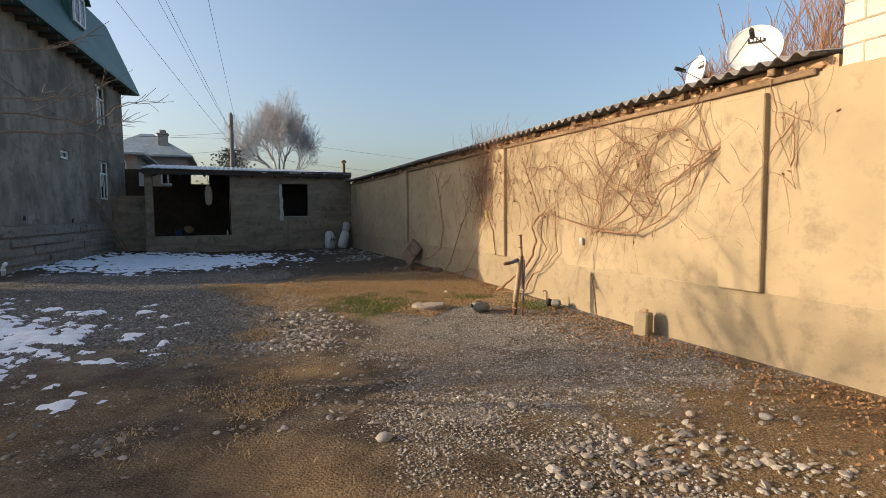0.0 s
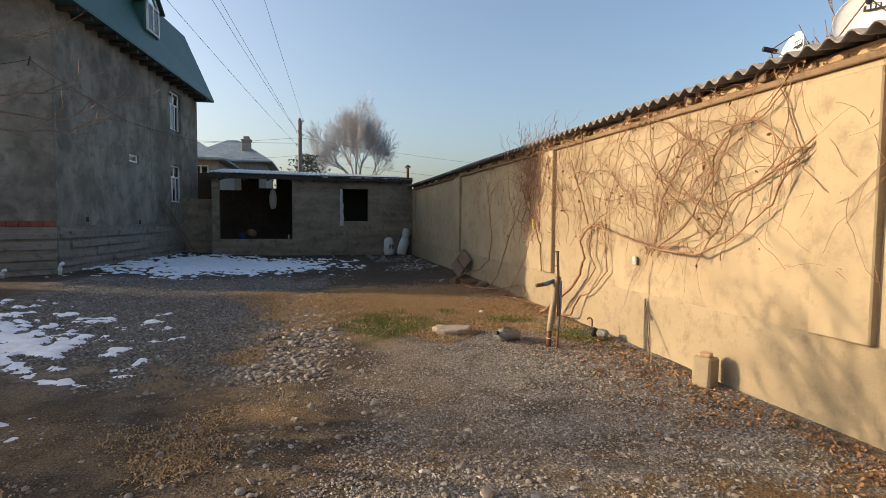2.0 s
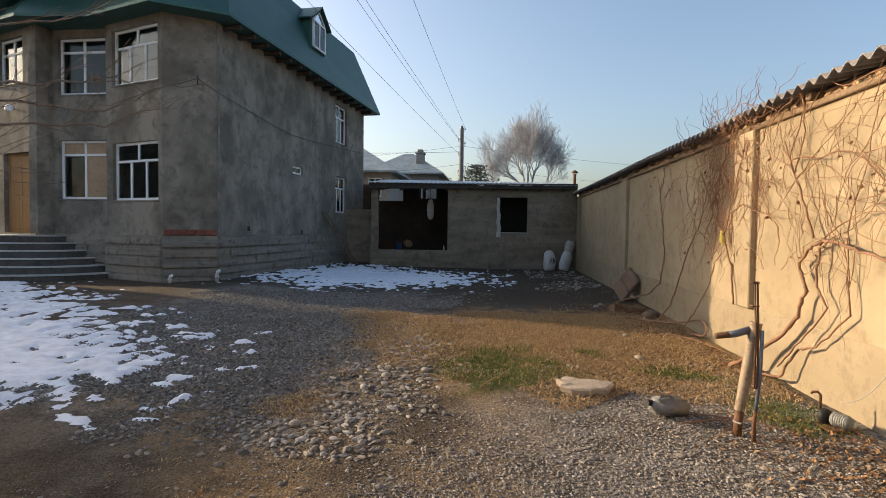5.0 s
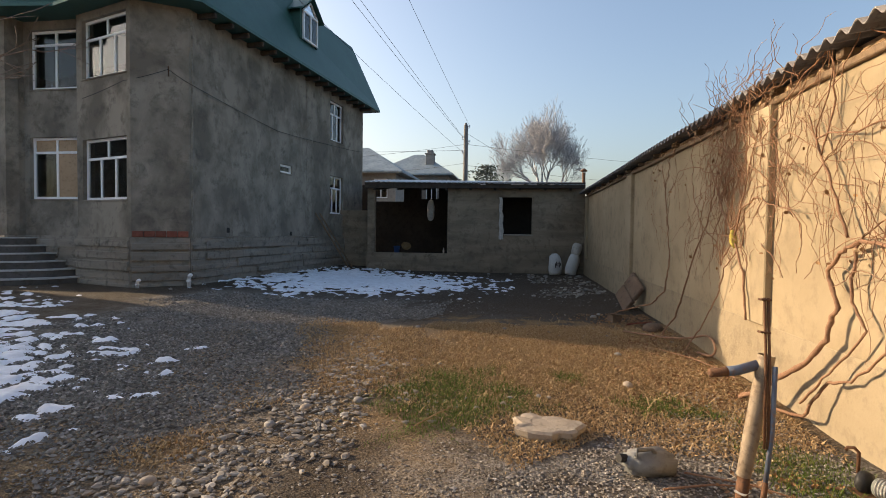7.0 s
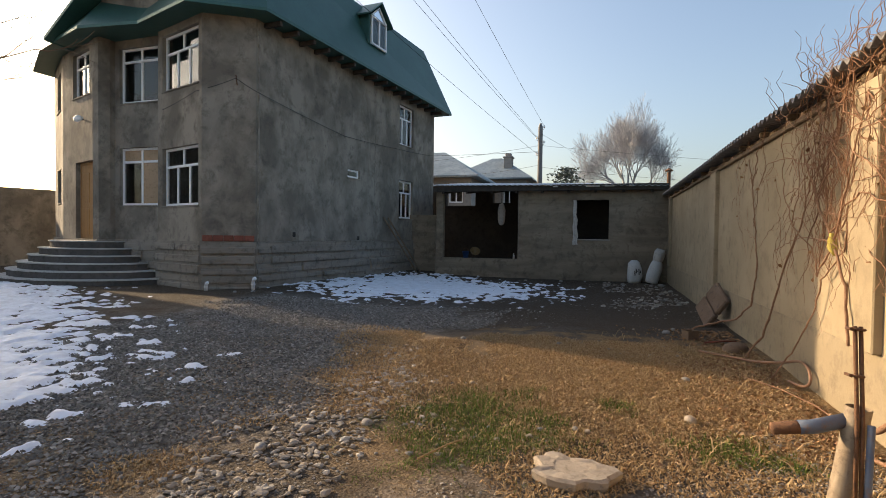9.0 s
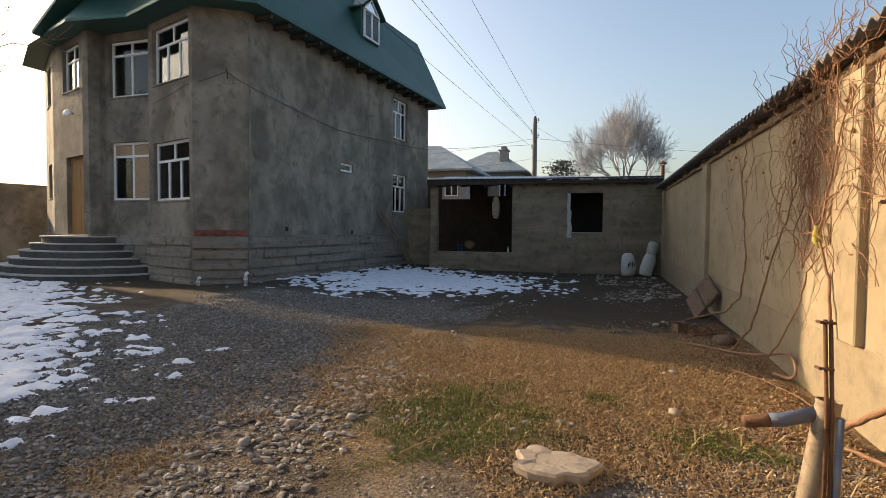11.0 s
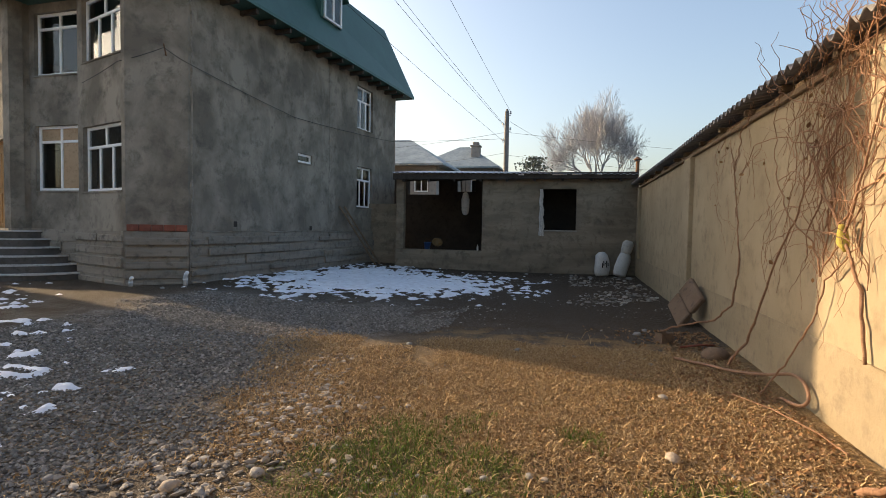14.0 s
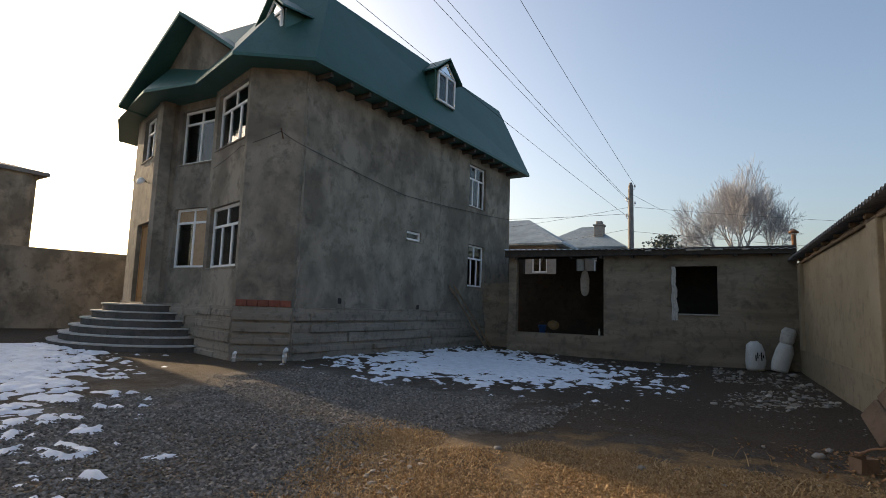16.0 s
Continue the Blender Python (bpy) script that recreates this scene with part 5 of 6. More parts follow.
vine(26, [[(W - 0.06, 3.45, 2.95, 0.008), (W - 0.08, 3.35, 2.5, 0.007), (W - 0.06, 3.15, 1.9, 0.004)], [(W - 0.06, 3.1, 2.9, 0.006), (W - 0.08, 3.0, 2.4, 0.004)]],
     6, 22, (2.95, 3.45, 2.0, 2.9), "small hanging vine end beside the pilaster")
tie = thing("cloth_tie", "faded yellow cloth tied round a vine stem", "cloth", (W - 0.1, 9.95, 1.66))
g = Geo()
g.tube([(0, -0.03, -0.1), (-0.01, 0, -0.03), (0.0, 0.03, 0.03), (0, 0.05, 0.1)], [0.02, 0.045, 0.04, 0.018], 10)
g.v = [tuple(Vector(v) + Vector((noise.noise(Vector(v) * 30), noise.noise(Vector(v) * 30 + Vector((4, 0, 0))), 0)) * 0.012) for v in g.v]
part("wrap", g, mottled("faded_yellow_cloth", (0.38, 0.30, 0.06), (0.46, 0.38, 0.10), (0.26, 0.21, 0.06), big=8.0, small=30.0, bump=0.5), tie, smooth=True)
# canes standing above the roof edge
g = Geo()
r = random.Random(8)
for i in range(44):
    y = r.uniform(8.3, 11.3)
    p = Vector((W - 0.2, y, 3.08))
    pts = [p]
    a = r.uniform(0.3, 2.8)
    for j in range(r.randint(5, 12)):
        a += r.gauss(0, 0.35)
        p = p + Vector((r.gauss(0, 0.03), math.cos(a) * 0.08, abs(math.sin(a)) * 0.06))
        pts.append(p)
    g.tube(pts, [0.005 * (1 - 0.7 * j / len(pts)) for j in range(len(pts))], 4)
pts = [Vector((W - 0.25, 9.8, 3.22))]
for j in range(14):
    pts.append(pts[-1] + Vector((-0.01, -0.09 if j < 14 else 0, 0.015 - 0.003 * j + r.gauss(0, 0.02))))
g.tube(pts, 0.004, 4)
solid("vine_shoot", g, M_VINE, "bare vine shoots sticking up over the roof edge", "vine", "stuff")

# ---- pump pipe by the wall ----
pump = thing("standpipe", "rusty leaning iron standpipe with a blue side pipe", "pipe", (3.95, 6.78, ground_z(3.95, 6.78)))
B_ = tuple(pump.location)
g = Geo()
g.tube([(3.935, 6.79, 0.28), (3.97, 6.76, 0.6), (4.02, 6.72, 1.06)], [0.04, 0.046, 0.047], 16, cap=False)
g.tube([(4.02, 6.72, 1.06), (3.97, 6.76, 0.6), (3.935, 6.79, 0.28)], [0.043, 0.042, 0.036], 16, cap=False)
part("casing", rel(g, B_), M_STEEL, pump, "wide dull steel casing", smooth=True)
g = Geo()
g.tube([(3.925, 6.8, 0.0), (3.93, 6.8, 0.15), (3.94, 6.79, 0.3)], [0.03, 0.036, 0.034], 12)
part("lower_pipe", rel(g, B_), M_RUST, pump, smooth=True)
for dx in (-0.006, 0.014):
    g = Geo()
    g.tube([(3.995 + dx, 6.66, 0.5), (4.0 + dx, 6.67, 1.0), (3.985 + dx, 6.67, 1.42)], 0.008, 8)
    part("rod", rel(g, B_), M_RUST, pump, smooth=True)
for z in (1.2, 1.4):
    g = Geo()
    g.box((3.972, 6.652, z), (4.014, 6.686, z + 0.012), ch=0.004)
    g.tube([(3.96, 6.645, z + 0.008), (3.96, 6.695, z + 0.008)], 0.008, 6)
    part("clamp", rel(g, B_), M_RUST, pump)
M_BLUE = mottled("faded_blue_paint", (0.075, 0.10, 0.15), (0.12, 0.145, 0.195), (0.17, 0.10, 0.06), big=5.0, small=22.0, rough=0.5, bump=0.2)
g = Geo()
g.tube([(3.995, 6.74, 1.0), (3.86, 6.72, 0.955), (3.80, 6.715, 0.945)], 0.031, 14)
side = part("side_pipe", rel(g, B_), M_BLUE, pump, "faded blue side pipe", smooth=True)
g = Geo()
g.tube([(3.80, 6.715, 0.945), (3.79, 6.714, 0.943), (3.70, 6.70, 0.93)], [0.031, 0.029, 0.027], 14)
part("pipe_end", rel(g, B_), M_RUST, side, "rusty threaded end", smooth=True)
g = Geo()
g.tube([(4.04, 6.66, 1.0), (4.03, 6.66, 0.6), (4.0, 6.66, 0.3)], 0.014, 8)
part("thin_pipe", rel(g, B_), M_BLUE, pump, smooth=True)
g = Geo()
g.tube([(4.0, 6.66, 0.3), (3.99, 6.66, 0.2), (3.985, 6.65, 0.02)], 0.016, 8)
part("foot_pipe", rel(g, B_), M_RUST, pump, smooth=True)
g = Geo()
g.tube([(3.93, 6.76, 0.17), (3.97, 6.79, 0.18), (3.93, 6.83, 0.17), (3.89, 6.79, 0.18), (3.93, 6.76, 0.17)], 0.008, 5)
part("wire_tie", rel(g, B_), M_CLOTH, pump)
pump.scale.z = 0.94
pump.rotation_euler = (-0.07, 0.02, 0)
pump.location += Vector((0.18, 0.02, 0))

# ---- water pump at the wall foot ----
mot = thing("water_pump", "small old electric water pump at the wall foot", "pump", (4.97, 7.15, ground_z(4.97, 7.15)))
g = Geo()
g.lathe([(0.075, 0), (0.095, 0.02), (0.095, 0.2), (0.08, 0.23), (0.04, 0.25)], 18, pose(0.05, -0.1, 0.14, 90, 0, 30))
part("motor_body", g, mottled("grey_green_paint", (0.16, 0.18, 0.17), (0.22, 0.24, 0.22), (0.1, 0.08, 0.06), rough=0.55), mot, smooth=True)
for i in range(6):
    g = Geo()
    g.lathe([(0.1, 0.04 + i * 0.028), (0.104, 0.045 + i * 0.028), (0.1, 0.052 + i * 0.028)], 18, pose(0.05, -0.1, 0.14, 90, 0, 30))
    part("cooling_fin", g, M_CONC, mot)
g = Geo()
g.lathe([(0.1, 0), (0.115, 0.03), (0.1, 0.09), (0.05, 0.1)], 18, pose(-0.02, 0.02, 0.14, 90, 0, 30))
part("pump_head", g, M_DARK, mot, smooth=True)
g = Geo()
g.tube([(-0.03, 0.04, 0.2), (-0.03, 0.04, 0.42), (-0.06, 0.06, 0.46), (-0.11, 0.09, 0.45), (-0.12, 0.1, 0.42)], 0.018, 8)
part("outlet_elbow", g, M_RUST, mot, smooth=True)
g = Geo()
g.box((-0.1, -0.3, -0.02), (0.16, 0.1, 0.03), ch=0.01)
part("foot_plate", g, M_RUST, mot)
mot.scale = (0.62, 0.62, 0.62)
cable("pump_cable", [(5.04, 7.05, 0.3), (5.23, 6.85, 0.55), (WX - 0.03, 6.7, 1.14)], 0.004, "thin grey cable from the pump to the socket", 0.06, 12, M_CONC)

sock = thing("wall_socket", "small white outdoor socket box on the yellow wall", "socket", (WX - 0.02, 6.68, 1.21))
g = Geo()
g.box((-0.05, -0.045, -0.07), (0.0, 0.045, 0.07), ch=0.01)
part("box", g, M_CLOTH, sock)
sock.scale = (0.8, 0.8, 0.8)
g = Geo()
g.box((-0.058, -0.03, -0.05), (-0.05, 0.03, 0.0), ch=0.003)
part("cover", g, M_CONC, sock)
for a_, b_ in (((5.05, 5.95, 0.05), (5.31, 6.45, 0.72)),):
    g = Geo()
    g.tube([a_, b_], 0.007, 6)
    solid("thin_rod", g, M_RUST, "thin rusty rod leaning on the wall", "rod")

# ---- concrete block, slab, hose and debris by the wall ----
blk = thing("concrete_block", "grey concrete block standing upright at the wall", "block", (5.08, 5.04, ground_z(5.08, 5.04)))
g = Geo()
g.box((-0.1, -0.1, -0.02), (0.09, 0.1, 0.31), pose(0, 0, 0, 0, 3, 20), ch=0.02)
part("block", g, M_WALLFOOT, blk)
g = Geo()
g.box((-0.09, -0.06, 0.31), (0.06, 0.06, 0.35), pose(0, 0, 0, 0, 3, 38), ch=0.012)
part("brick_piece", g, M_RUBBLE, blk, "broken brick on top")

M_SLAB = mottled("brown_stained_slab", (0.155, 0.105, 0.072), (0.21, 0.148, 0.105), (0.09, 0.065, 0.05), big=3.0, small=12.0, bump=0.7)
sl = thing("concrete_slab", "broken brown concrete slab leaning on the wall", "slab", (4.95, 14.62, ground_z(4.95, 14.62)))
m = pose(0.12, 0.05, 0.36, 32, 20, 22)
g = Geo()
g.box((-0.05, -0.3, -0.31), (0.05, 0.28, -0.01), m, ch=0.02)
part("lower_half", g, M_SLAB, sl)
g = Geo()
g.box((-0.045, -0.29, 0.0), (0.055, 0.29, 0.33), m, ch=0.025)
part("upper_half", g, M_SLAB, sl)


def stone(x, y, sx, sy, sz, yaw, label, mat_=None, sub=2, name="stone", seed=0):
    bm = bmesh.new()
    bmesh.ops.create_icosphere(bm, subdivisions=sub, radius=1.0)
    for v in bm.verts:
        q = v.co.copy()
        v.co = Vector((q.x * sx, q.y * sy, q.z * sz)) * (1 + 0.22 * noise.noise(q * 1.4 + Vector((seed, 0, 0))) + 0.06 * noise.noise(q * 5))
    g = Geo()
    bm.verts.index_update()
    g.add([pose(0, 0, 0, 0, 0, yaw) @ v.co for v in bm.verts], [tuple(q.index for q in f.verts) for f in bm.faces])
    bm.free()
    o = solid(name, g, mat_ or M_CONC, label, "stone", group="loose stones", smooth=sub > 1)
    o.location = (x, y, ground_z(x, y) + sz * 0.55)
    return o


M_PALE = mottled("pale_limestone", (0.33, 0.275, 0.215), (0.41, 0.35, 0.28), (0.23, 0.185, 0.14), big=3.0, small=14.0, bump=0.5)
M_GREYSTONE = mottled("grey_river_stone", (0.24, 0.23, 0.21), (0.33, 0.31, 0.285), (0.17, 0.16, 0.15), big=4.0, small=20.0, bump=0.3)
# flat broken slab lying in the grass
g = Geo()
r = random.Random(14)
out = []
for i in range(30):
    w = 2 * math.pi * i / 30
    rad_ = 1.0 + 0.12 * math.sin(3 * w + 1) + 0.08 * math.sin(7 * w) + r.uniform(-0.06, 0.06)
    out.append((0.36 * rad_ * math.copysign(abs(math.cos(w)) ** 0.7, math.cos(w)), 0.25 * rad_ * math.copysign(abs(math.sin(w)) ** 0.7, math.sin(w))))
k = len(out)
vs = []
for sc_, z in ((0.55, 0.135), (0.92, 0.13), (1.0, 0.105), (0.97, 0.05), (0.8, -0.03)):
    vs += [(x * sc_, y * sc_, z + 0.012 * noise.noise((x * 9, y * 9, z * 9)) + r.uniform(-0.006, 0.006)) for x, y in out]
fs = [tuple(range(k))] + [(j * k + i, (j + 1) * k + i, (j + 1) * k + (i + 1) % k, j * k + (i + 1) % k) for j in range(4) for i in range(k)]
g.add(vs, fs)
flat = solid("flat_stone", g, M_PALE, "flat pale broken stone slab lying on grass", "stone")
flat.location, flat.rotation_euler = (3.02, 7.84, ground_z(3.02, 7.84) - 0.02), (0, 0, -0.12)
flat.scale = (0.74, 0.8, 0.75)
for i, (x, y, s) in enumerate(((2.66, 8.42, 0.05), (2.72, 8.6, 0.045), (3.0, 8.72, 0.055), (3.1, 8.71, 0.045), (2.42, 8.3, 0.035), (2.3, 8.55, 0.03), (3.95, 9.25, 0.09), (4.1, 10.6, 0.07), (2.6, 12.0, 0.06), (0.9, 8.0, 0.09), (0.75, 7.6, 0.085), (1.3, 8.3, 0.08), (0.4, 6.6, 0.08), (-0.6, 6.9, 0.05), (0.1, 7.9, 0.06), (-0.3, 8.2, 0.045), (4.2, 13.5, 0.1), (4.35, 13.9, 0.07), (-2.5, 13.3, 0.07), (1.2, 11.9, 0.06), (1.6, 5.2, 0.07), (2.1, 3.4, 0.08), (2.4, 3.3, 0.06), (0.9, 3.2, 0.09), (3.4, 2.7, 0.07), (3.9, 2.4, 0.08), (-2.2, 17.3, 0.06), (0.6, 22.8, 0.08), (1.8, 23.0, 0.1), (2.6, 23.2, 0.08), (3.4, 23.4, 0.07), (5.0, 22.6, 0.14), (4.8, 21.9, 0.09), (4.9, 20.3, 0.1), (4.6, 19.2, 0.07), (4.9, 17.5, 0.08), (-3.2, 15.9, 0.08), (-5.2, 14.8, 0.08))):
    s *= 0.55
    stone(x, y, s * 1.3, s, s * 0.7, i * 47, "rounded pale stone lying on the ground", M_PALE if i % 3 == 0 else M_GREYSTONE, 2, seed=i)
stone(4.95, 12.3, 0.16, 0.12, 0.1, 10, "dark lump of stone at the wall foot", M_SLAB, 2, seed=77)
# debris by the slab
tin = thing("tin_box", "rusty brown tin box lying near the slab", "box", (4.5, 13.1, ground_z(4.5, 13.1)))
g = Geo()
m = pose(0, 0, 0, 0, 0, 35)
for a_, b_ in (((-0.14, -0.1, 0), (0.14, 0.1, 0.01)), ((-0.14, -0.1, 0.01), (0.14, -0.09, 0.2)), ((-0.14, 0.09, 0.01), (0.14, 0.1, 0.2)), ((-0.14, -0.09, 0.01), (-0.13, 0.09, 0.2)), ((0.13, -0.09, 0.01), (0.14, 0.09, 0.2))):
    g.box(a_, b_, m, ch=0.002)
part("body", g, M_SLAB, tin)
tin.scale = (0.7, 0.7, 0.7)
g = Geo()
g.tube([(4.65, 12.75, 0.17), (4.9, 12.9, 0.18), (5.1, 12.95, 0.18)], 0.014, 8)
solid("red_pipe", g, M_RED, "short red-brown pipe lying on the soil", "pipe", smooth=True)
hose = thing("hose", "stiff brown rubber hose looped against the wall", "hose", (4.6, 10.6, 0.15))
ctrl = [(4.35, 12.0, 0.17), (4.65, 11.7, 0.18), (4.9, 11.4, 0.2), (5.08, 11.1, 0.27), (5.16, 10.8, 0.36), (5.17, 10.55, 0.36), (5.16, 10.4, 0.26), (5.12, 10.45, 0.17), (5.04, 10.7, 0.16)]
pts = []
for i in range(len(ctrl) - 1):
    p0, p1, p2, p3 = [Vector(ctrl[min(max(i + q, 0), len(ctrl) - 1)]) for q in (-1, 0, 1, 2)]
    for s in range(8):
        t = s / 8
        pts.append(0.5 * ((2 * p1) + (p2 - p0) * t + (2 * p0 - 5 * p1 + 4 * p2 - p3) * t * t + (3 * p1 - p0 - 3 * p2 + p3) * t ** 3))
g = Geo()
g.tube([p - hose.location for p in pts], 0.016, 10)
hose.location += Vector((0.1, 0.1, 0))
part("tube", g, mottled("brown_rubber", (0.24, 0.13, 0.08), (0.31, 0.18, 0.11), rough=0.6, bump=0.1), hose, smooth=True)
g = Geo()
g.tube([(4.7, 10.85, 0.16), (4.95, 10.4, 0.165), (5.1, 9.9, 0.16), (5.12, 9.5, 0.165)], 0.006, 6)
solid("stick", g, M_VINE, "bare stick lying along the wall foot", "stick")

# ---- grey jerry can lying on the gravel ----
jc = thing("jerry_can", "grey plastic jerry can lying on its side", "canister", (3.66, 7.2, ground_z(3.66, 7.2)))
m = pose(0, 0, 0.085, 0, 8, 28)
bm = bmesh.new()
bmesh.ops.create_cube(bm, size=1.0)
for v in bm.verts:
    v.co = Vector((v.co.x * 0.36, v.co.y * 0.24, v.co.z * 0.17))
    if v.co.x < 0:
        v.co.y *= 0.62
        v.co.z *= 0.8
bmesh.ops.bevel(bm, geom=bm.edges[:], offset=0.035, segments=3, affect="EDGES")
g = Geo()
bm.verts.index_update()
g.add([m @ v.co for v in bm.verts], [tuple(q.index for q in f.verts) for f in bm.faces])
bm.free()
M_CAN = mottled("weathered_grey_plastic", (0.17, 0.172, 0.168), (0.23, 0.23, 0.222), (0.12, 0.115, 0.105), big=4.0, small=18.0, rough=0.6, bump=0.1)
part("body", g, M_CAN, jc, smooth=True)
g = Geo()
g.tube([m @ Vector((-0.17, 0.02, 0.02)), m @ Vector((-0.225, 0.02, 0.02))], 0.028, 12)
part("spout", g, M_DARK, jc)
g = Geo()
g.tube([m @ Vector(q) for q in ((-0.15, -0.05, 0.05), (-0.14, -0.05, 0.1), (-0.02, -0.04, 0.105), (0.02, -0.04, 0.08))], 0.014, 8)
part("grip", g, M_CAN, jc, smooth=True)
for i, (a_, b_) in enumerate((((1.95, 7.75), (2.2, 8.25)), ((3.9, 7.2), (4.6, 6.9)), ((3.7, 6.95), (4.3, 7.1)))):
    g = Geo()
    p0, p1 = Vector((*a_, ground_z(*a_) + 0.03)), Vector((*b_, ground_z(*b_) + 0.02))
    g.tube([p0, p0.lerp(p1, 0.5) + Vector((0.02, 0.01, 0.02)), p1], [0.008, 0.007, 0.004], 6)
    solid("twig", g, M_STRAW if i == 0 else M_VINE, "dry fallen twig lying on the ground", "twig")


# ---- bare trees ----
def branch(r, g, p, d, length, rad, level, spread, wander, up, min_r):
    n = 4 if level > 1 else 3
    pts, rads = [p.copy()], [rad]
    kids = []
    for i in range(n):
        d = (d + Vector((r.gauss(0, wander), r.gauss(0, wander), r.gauss(0, wander) + up))).normalized()
        p = p + d * (length / n)
        pts.append(p.copy())
        rads.append(max(min_r, rad * (1 - 0.5 * (i + 1) / n)))
        if level > 0 and i >= (1 if level < 5 else 2):
            kids.append((p.copy(), d.copy(), rads[-1]))
    g.tube(pts, rads, 7 if rad > 0.06 else 4 if rad > 0.015 else 3, cap=False)
    if level <= 0:
        return
    for kp, kd, kr in kids:
        for _ in range(2 if r.random() < 0.75 else 1):
            ax = Vector((r.gauss(0, 1), r.gauss(0, 1), r.gauss(0, 1))).normalized()
            nd = (kd + ax * spread).normalized()
            branch(r, g, kp, nd, length * r.uniform(0.58, 0.82), max(min_r, kr * r.uniform(0.5, 0.75)), level - 1, spread, wander, up, min_r)


def bare_tree(name, at, dirs, length, rad, level, seed, label, material, spread=0.75, wander=0.14, up=0.05, min_r=0.012, trunk=2.0, group="", squeeze=1.0):
    r = random.Random(seed)
    t = thing(name, label, "tree", at, group)
    g = Geo()
    g.tube([(0, 0, -0.3), (0, 0, trunk * 0.5), (0.02, 0, trunk)], [rad * 1.35, rad * 1.05, rad], 10)
    part("trunk", g, material, t, smooth=True)
    g = Geo()
    for d in dirs:
        branch(r, g, Vector((0, 0, trunk * r.uniform(0.85, 1.0))), Vector(d).normalized(), length, rad * 0.7, level, spread, wander, up, min_r)
    g.v = [(x * squeeze, y * squeeze, z) for x, y, z in g.v]
    part("crown", g, material, t)
    return t


# Pale far bark: distance haze is put into the colour, besides frost.
M_TWIG = mottled("frost_and_haze_bark", (0.33, 0.33, 0.35), (0.41, 0.41, 0.43), (0.27, 0.27, 0.28), big=2.0, small=10.0, bump=0.2)
bare_tree("bare_tree", (5.3, 58.0, 0.0), [(-0.75, 0.1, 0.8), (0.05, -0.2, 1.0), (0.75, 0.2, 0.8), (-0.35, 0.4, 1.0), (0.4, -0.3, 1.0)], 3.45, 0.34, 5, 5, "large bare tree beyond the shed, paled by frost and haze", M_TWIG, 0.66, 0.13, 0.05, 0.011, 5.2, squeeze=0.64)
bare_tree("bare_tree", (1.6, 60.0, 0.0), [(-0.5, 0.1, 0.9), (0.3, -0.2, 1.0), (0.1, 0.3, 1.0)], 1.35, 0.1, 4, 9, "smaller bare tree beyond the shed, paled by frost and haze", M_TWIG, 0.7, 0.16, 0.06, 0.022, 3.4)
bare_tree("bare_tree", (15.5, 66.0, 0.0), [(-0.5, 0.1, 0.9), (0.4, -0.2, 0.9), (0.1, 0.3, 1.0)], 1.2, 0.1, 3, 19, "low bare tree far beyond the wall", M_TWIG, 0.8, 0.2, 0.04, 0.025, 3.0)
# yard tree, whose boughs reach into the open space
t = thing("yard_tree", "bare fruit tree with long thin dark boughs", "tree", (-6.4, 6.6, ground_z(-6.4, 6.6)))
g = Geo()
g.tube([(0, 0, -0.2), (0.05, 0, 0.9), (0.0, 0.05, 1.7)], [0.15, 0.12, 0.11], 10)
part("trunk", g, M_BARK, t, smooth=True)
g = Geo()
r = random.Random(31)
for d, ln in (((0.95, 0.32, 0.42), 2.4), ((0.8, 0.1, 0.62), 2.2), ((0.3, -0.5, 0.9), 1.9), ((-0.5, 0.2, 0.9), 2.0), ((0.7, 0.6, 0.55), 2.2), ((0.2, 0.5, 0.95), 2.0), ((0.9, -0.25, 0.6), 2.1)):
    branch(r, g, Vector((0, 0.03, 1.6)), Vector(d).normalized(), ln * 0.6, 0.06, 3, 0.55, 0.13, 0.02, 0.004)
part("crown", g, M_BARK, t)
# long thin boughs
g = Geo()
for ctrl in (((-6.2, 6.7, 2.5), (-4.0, 6.45, 2.78), (-2.1, 6.5, 2.78), (-1.56, 6.9, 2.8), (-1.22, 7.37, 3.15)),
             ((-6.2, 6.7, 2.6), (-3.5, 6.4, 2.85), (-2.09, 6.5, 2.94), (-1.75, 6.9, 3.06), (-1.5, 7.2, 3.27)),
             ((-6.0, 6.8, 3.0), (-3.6, 6.4, 3.4), (-2.07, 6.5, 3.46), (-1.64, 7.0, 3.72)),
             ((-6.0, 6.8, 2.3), (-3.6, 6.5, 2.62), (-2.0, 6.6, 2.62), (-1.6, 6.95, 2.66), (-1.45, 7.1, 2.8))):
    pts = []
    for a_, b_ in zip(ctrl[:-1], ctrl[1:]):
        pts += [Vector(a_).lerp(Vector(b_), i / 5) + Vector((r.gauss(0, 0.01), r.gauss(0, 0.012), r.gauss(0, 0.012))) for i in range(5)]
    pts.append(Vector(ctrl[-1]))
    k = len(pts) - 1
    g.tube(pts, [0.022 * (1 - 0.8 * i / k) for i in range(k + 1)], 5)
    for i in range(6, k + 1, 2):
        branch(r, g, pts[i], (Vector((0.7, r.gauss(0.3, 0.4), r.gauss(0.35, 0.4)))).normalized(), 0.32, 0.006, 1, 0.5, 0.12, 0.03, 0.003)
g.v = [(x + 6.4, y - 6.6, z - t.location.z) for x, y, z in g.v]
part("bough", g, M_BARK, t)
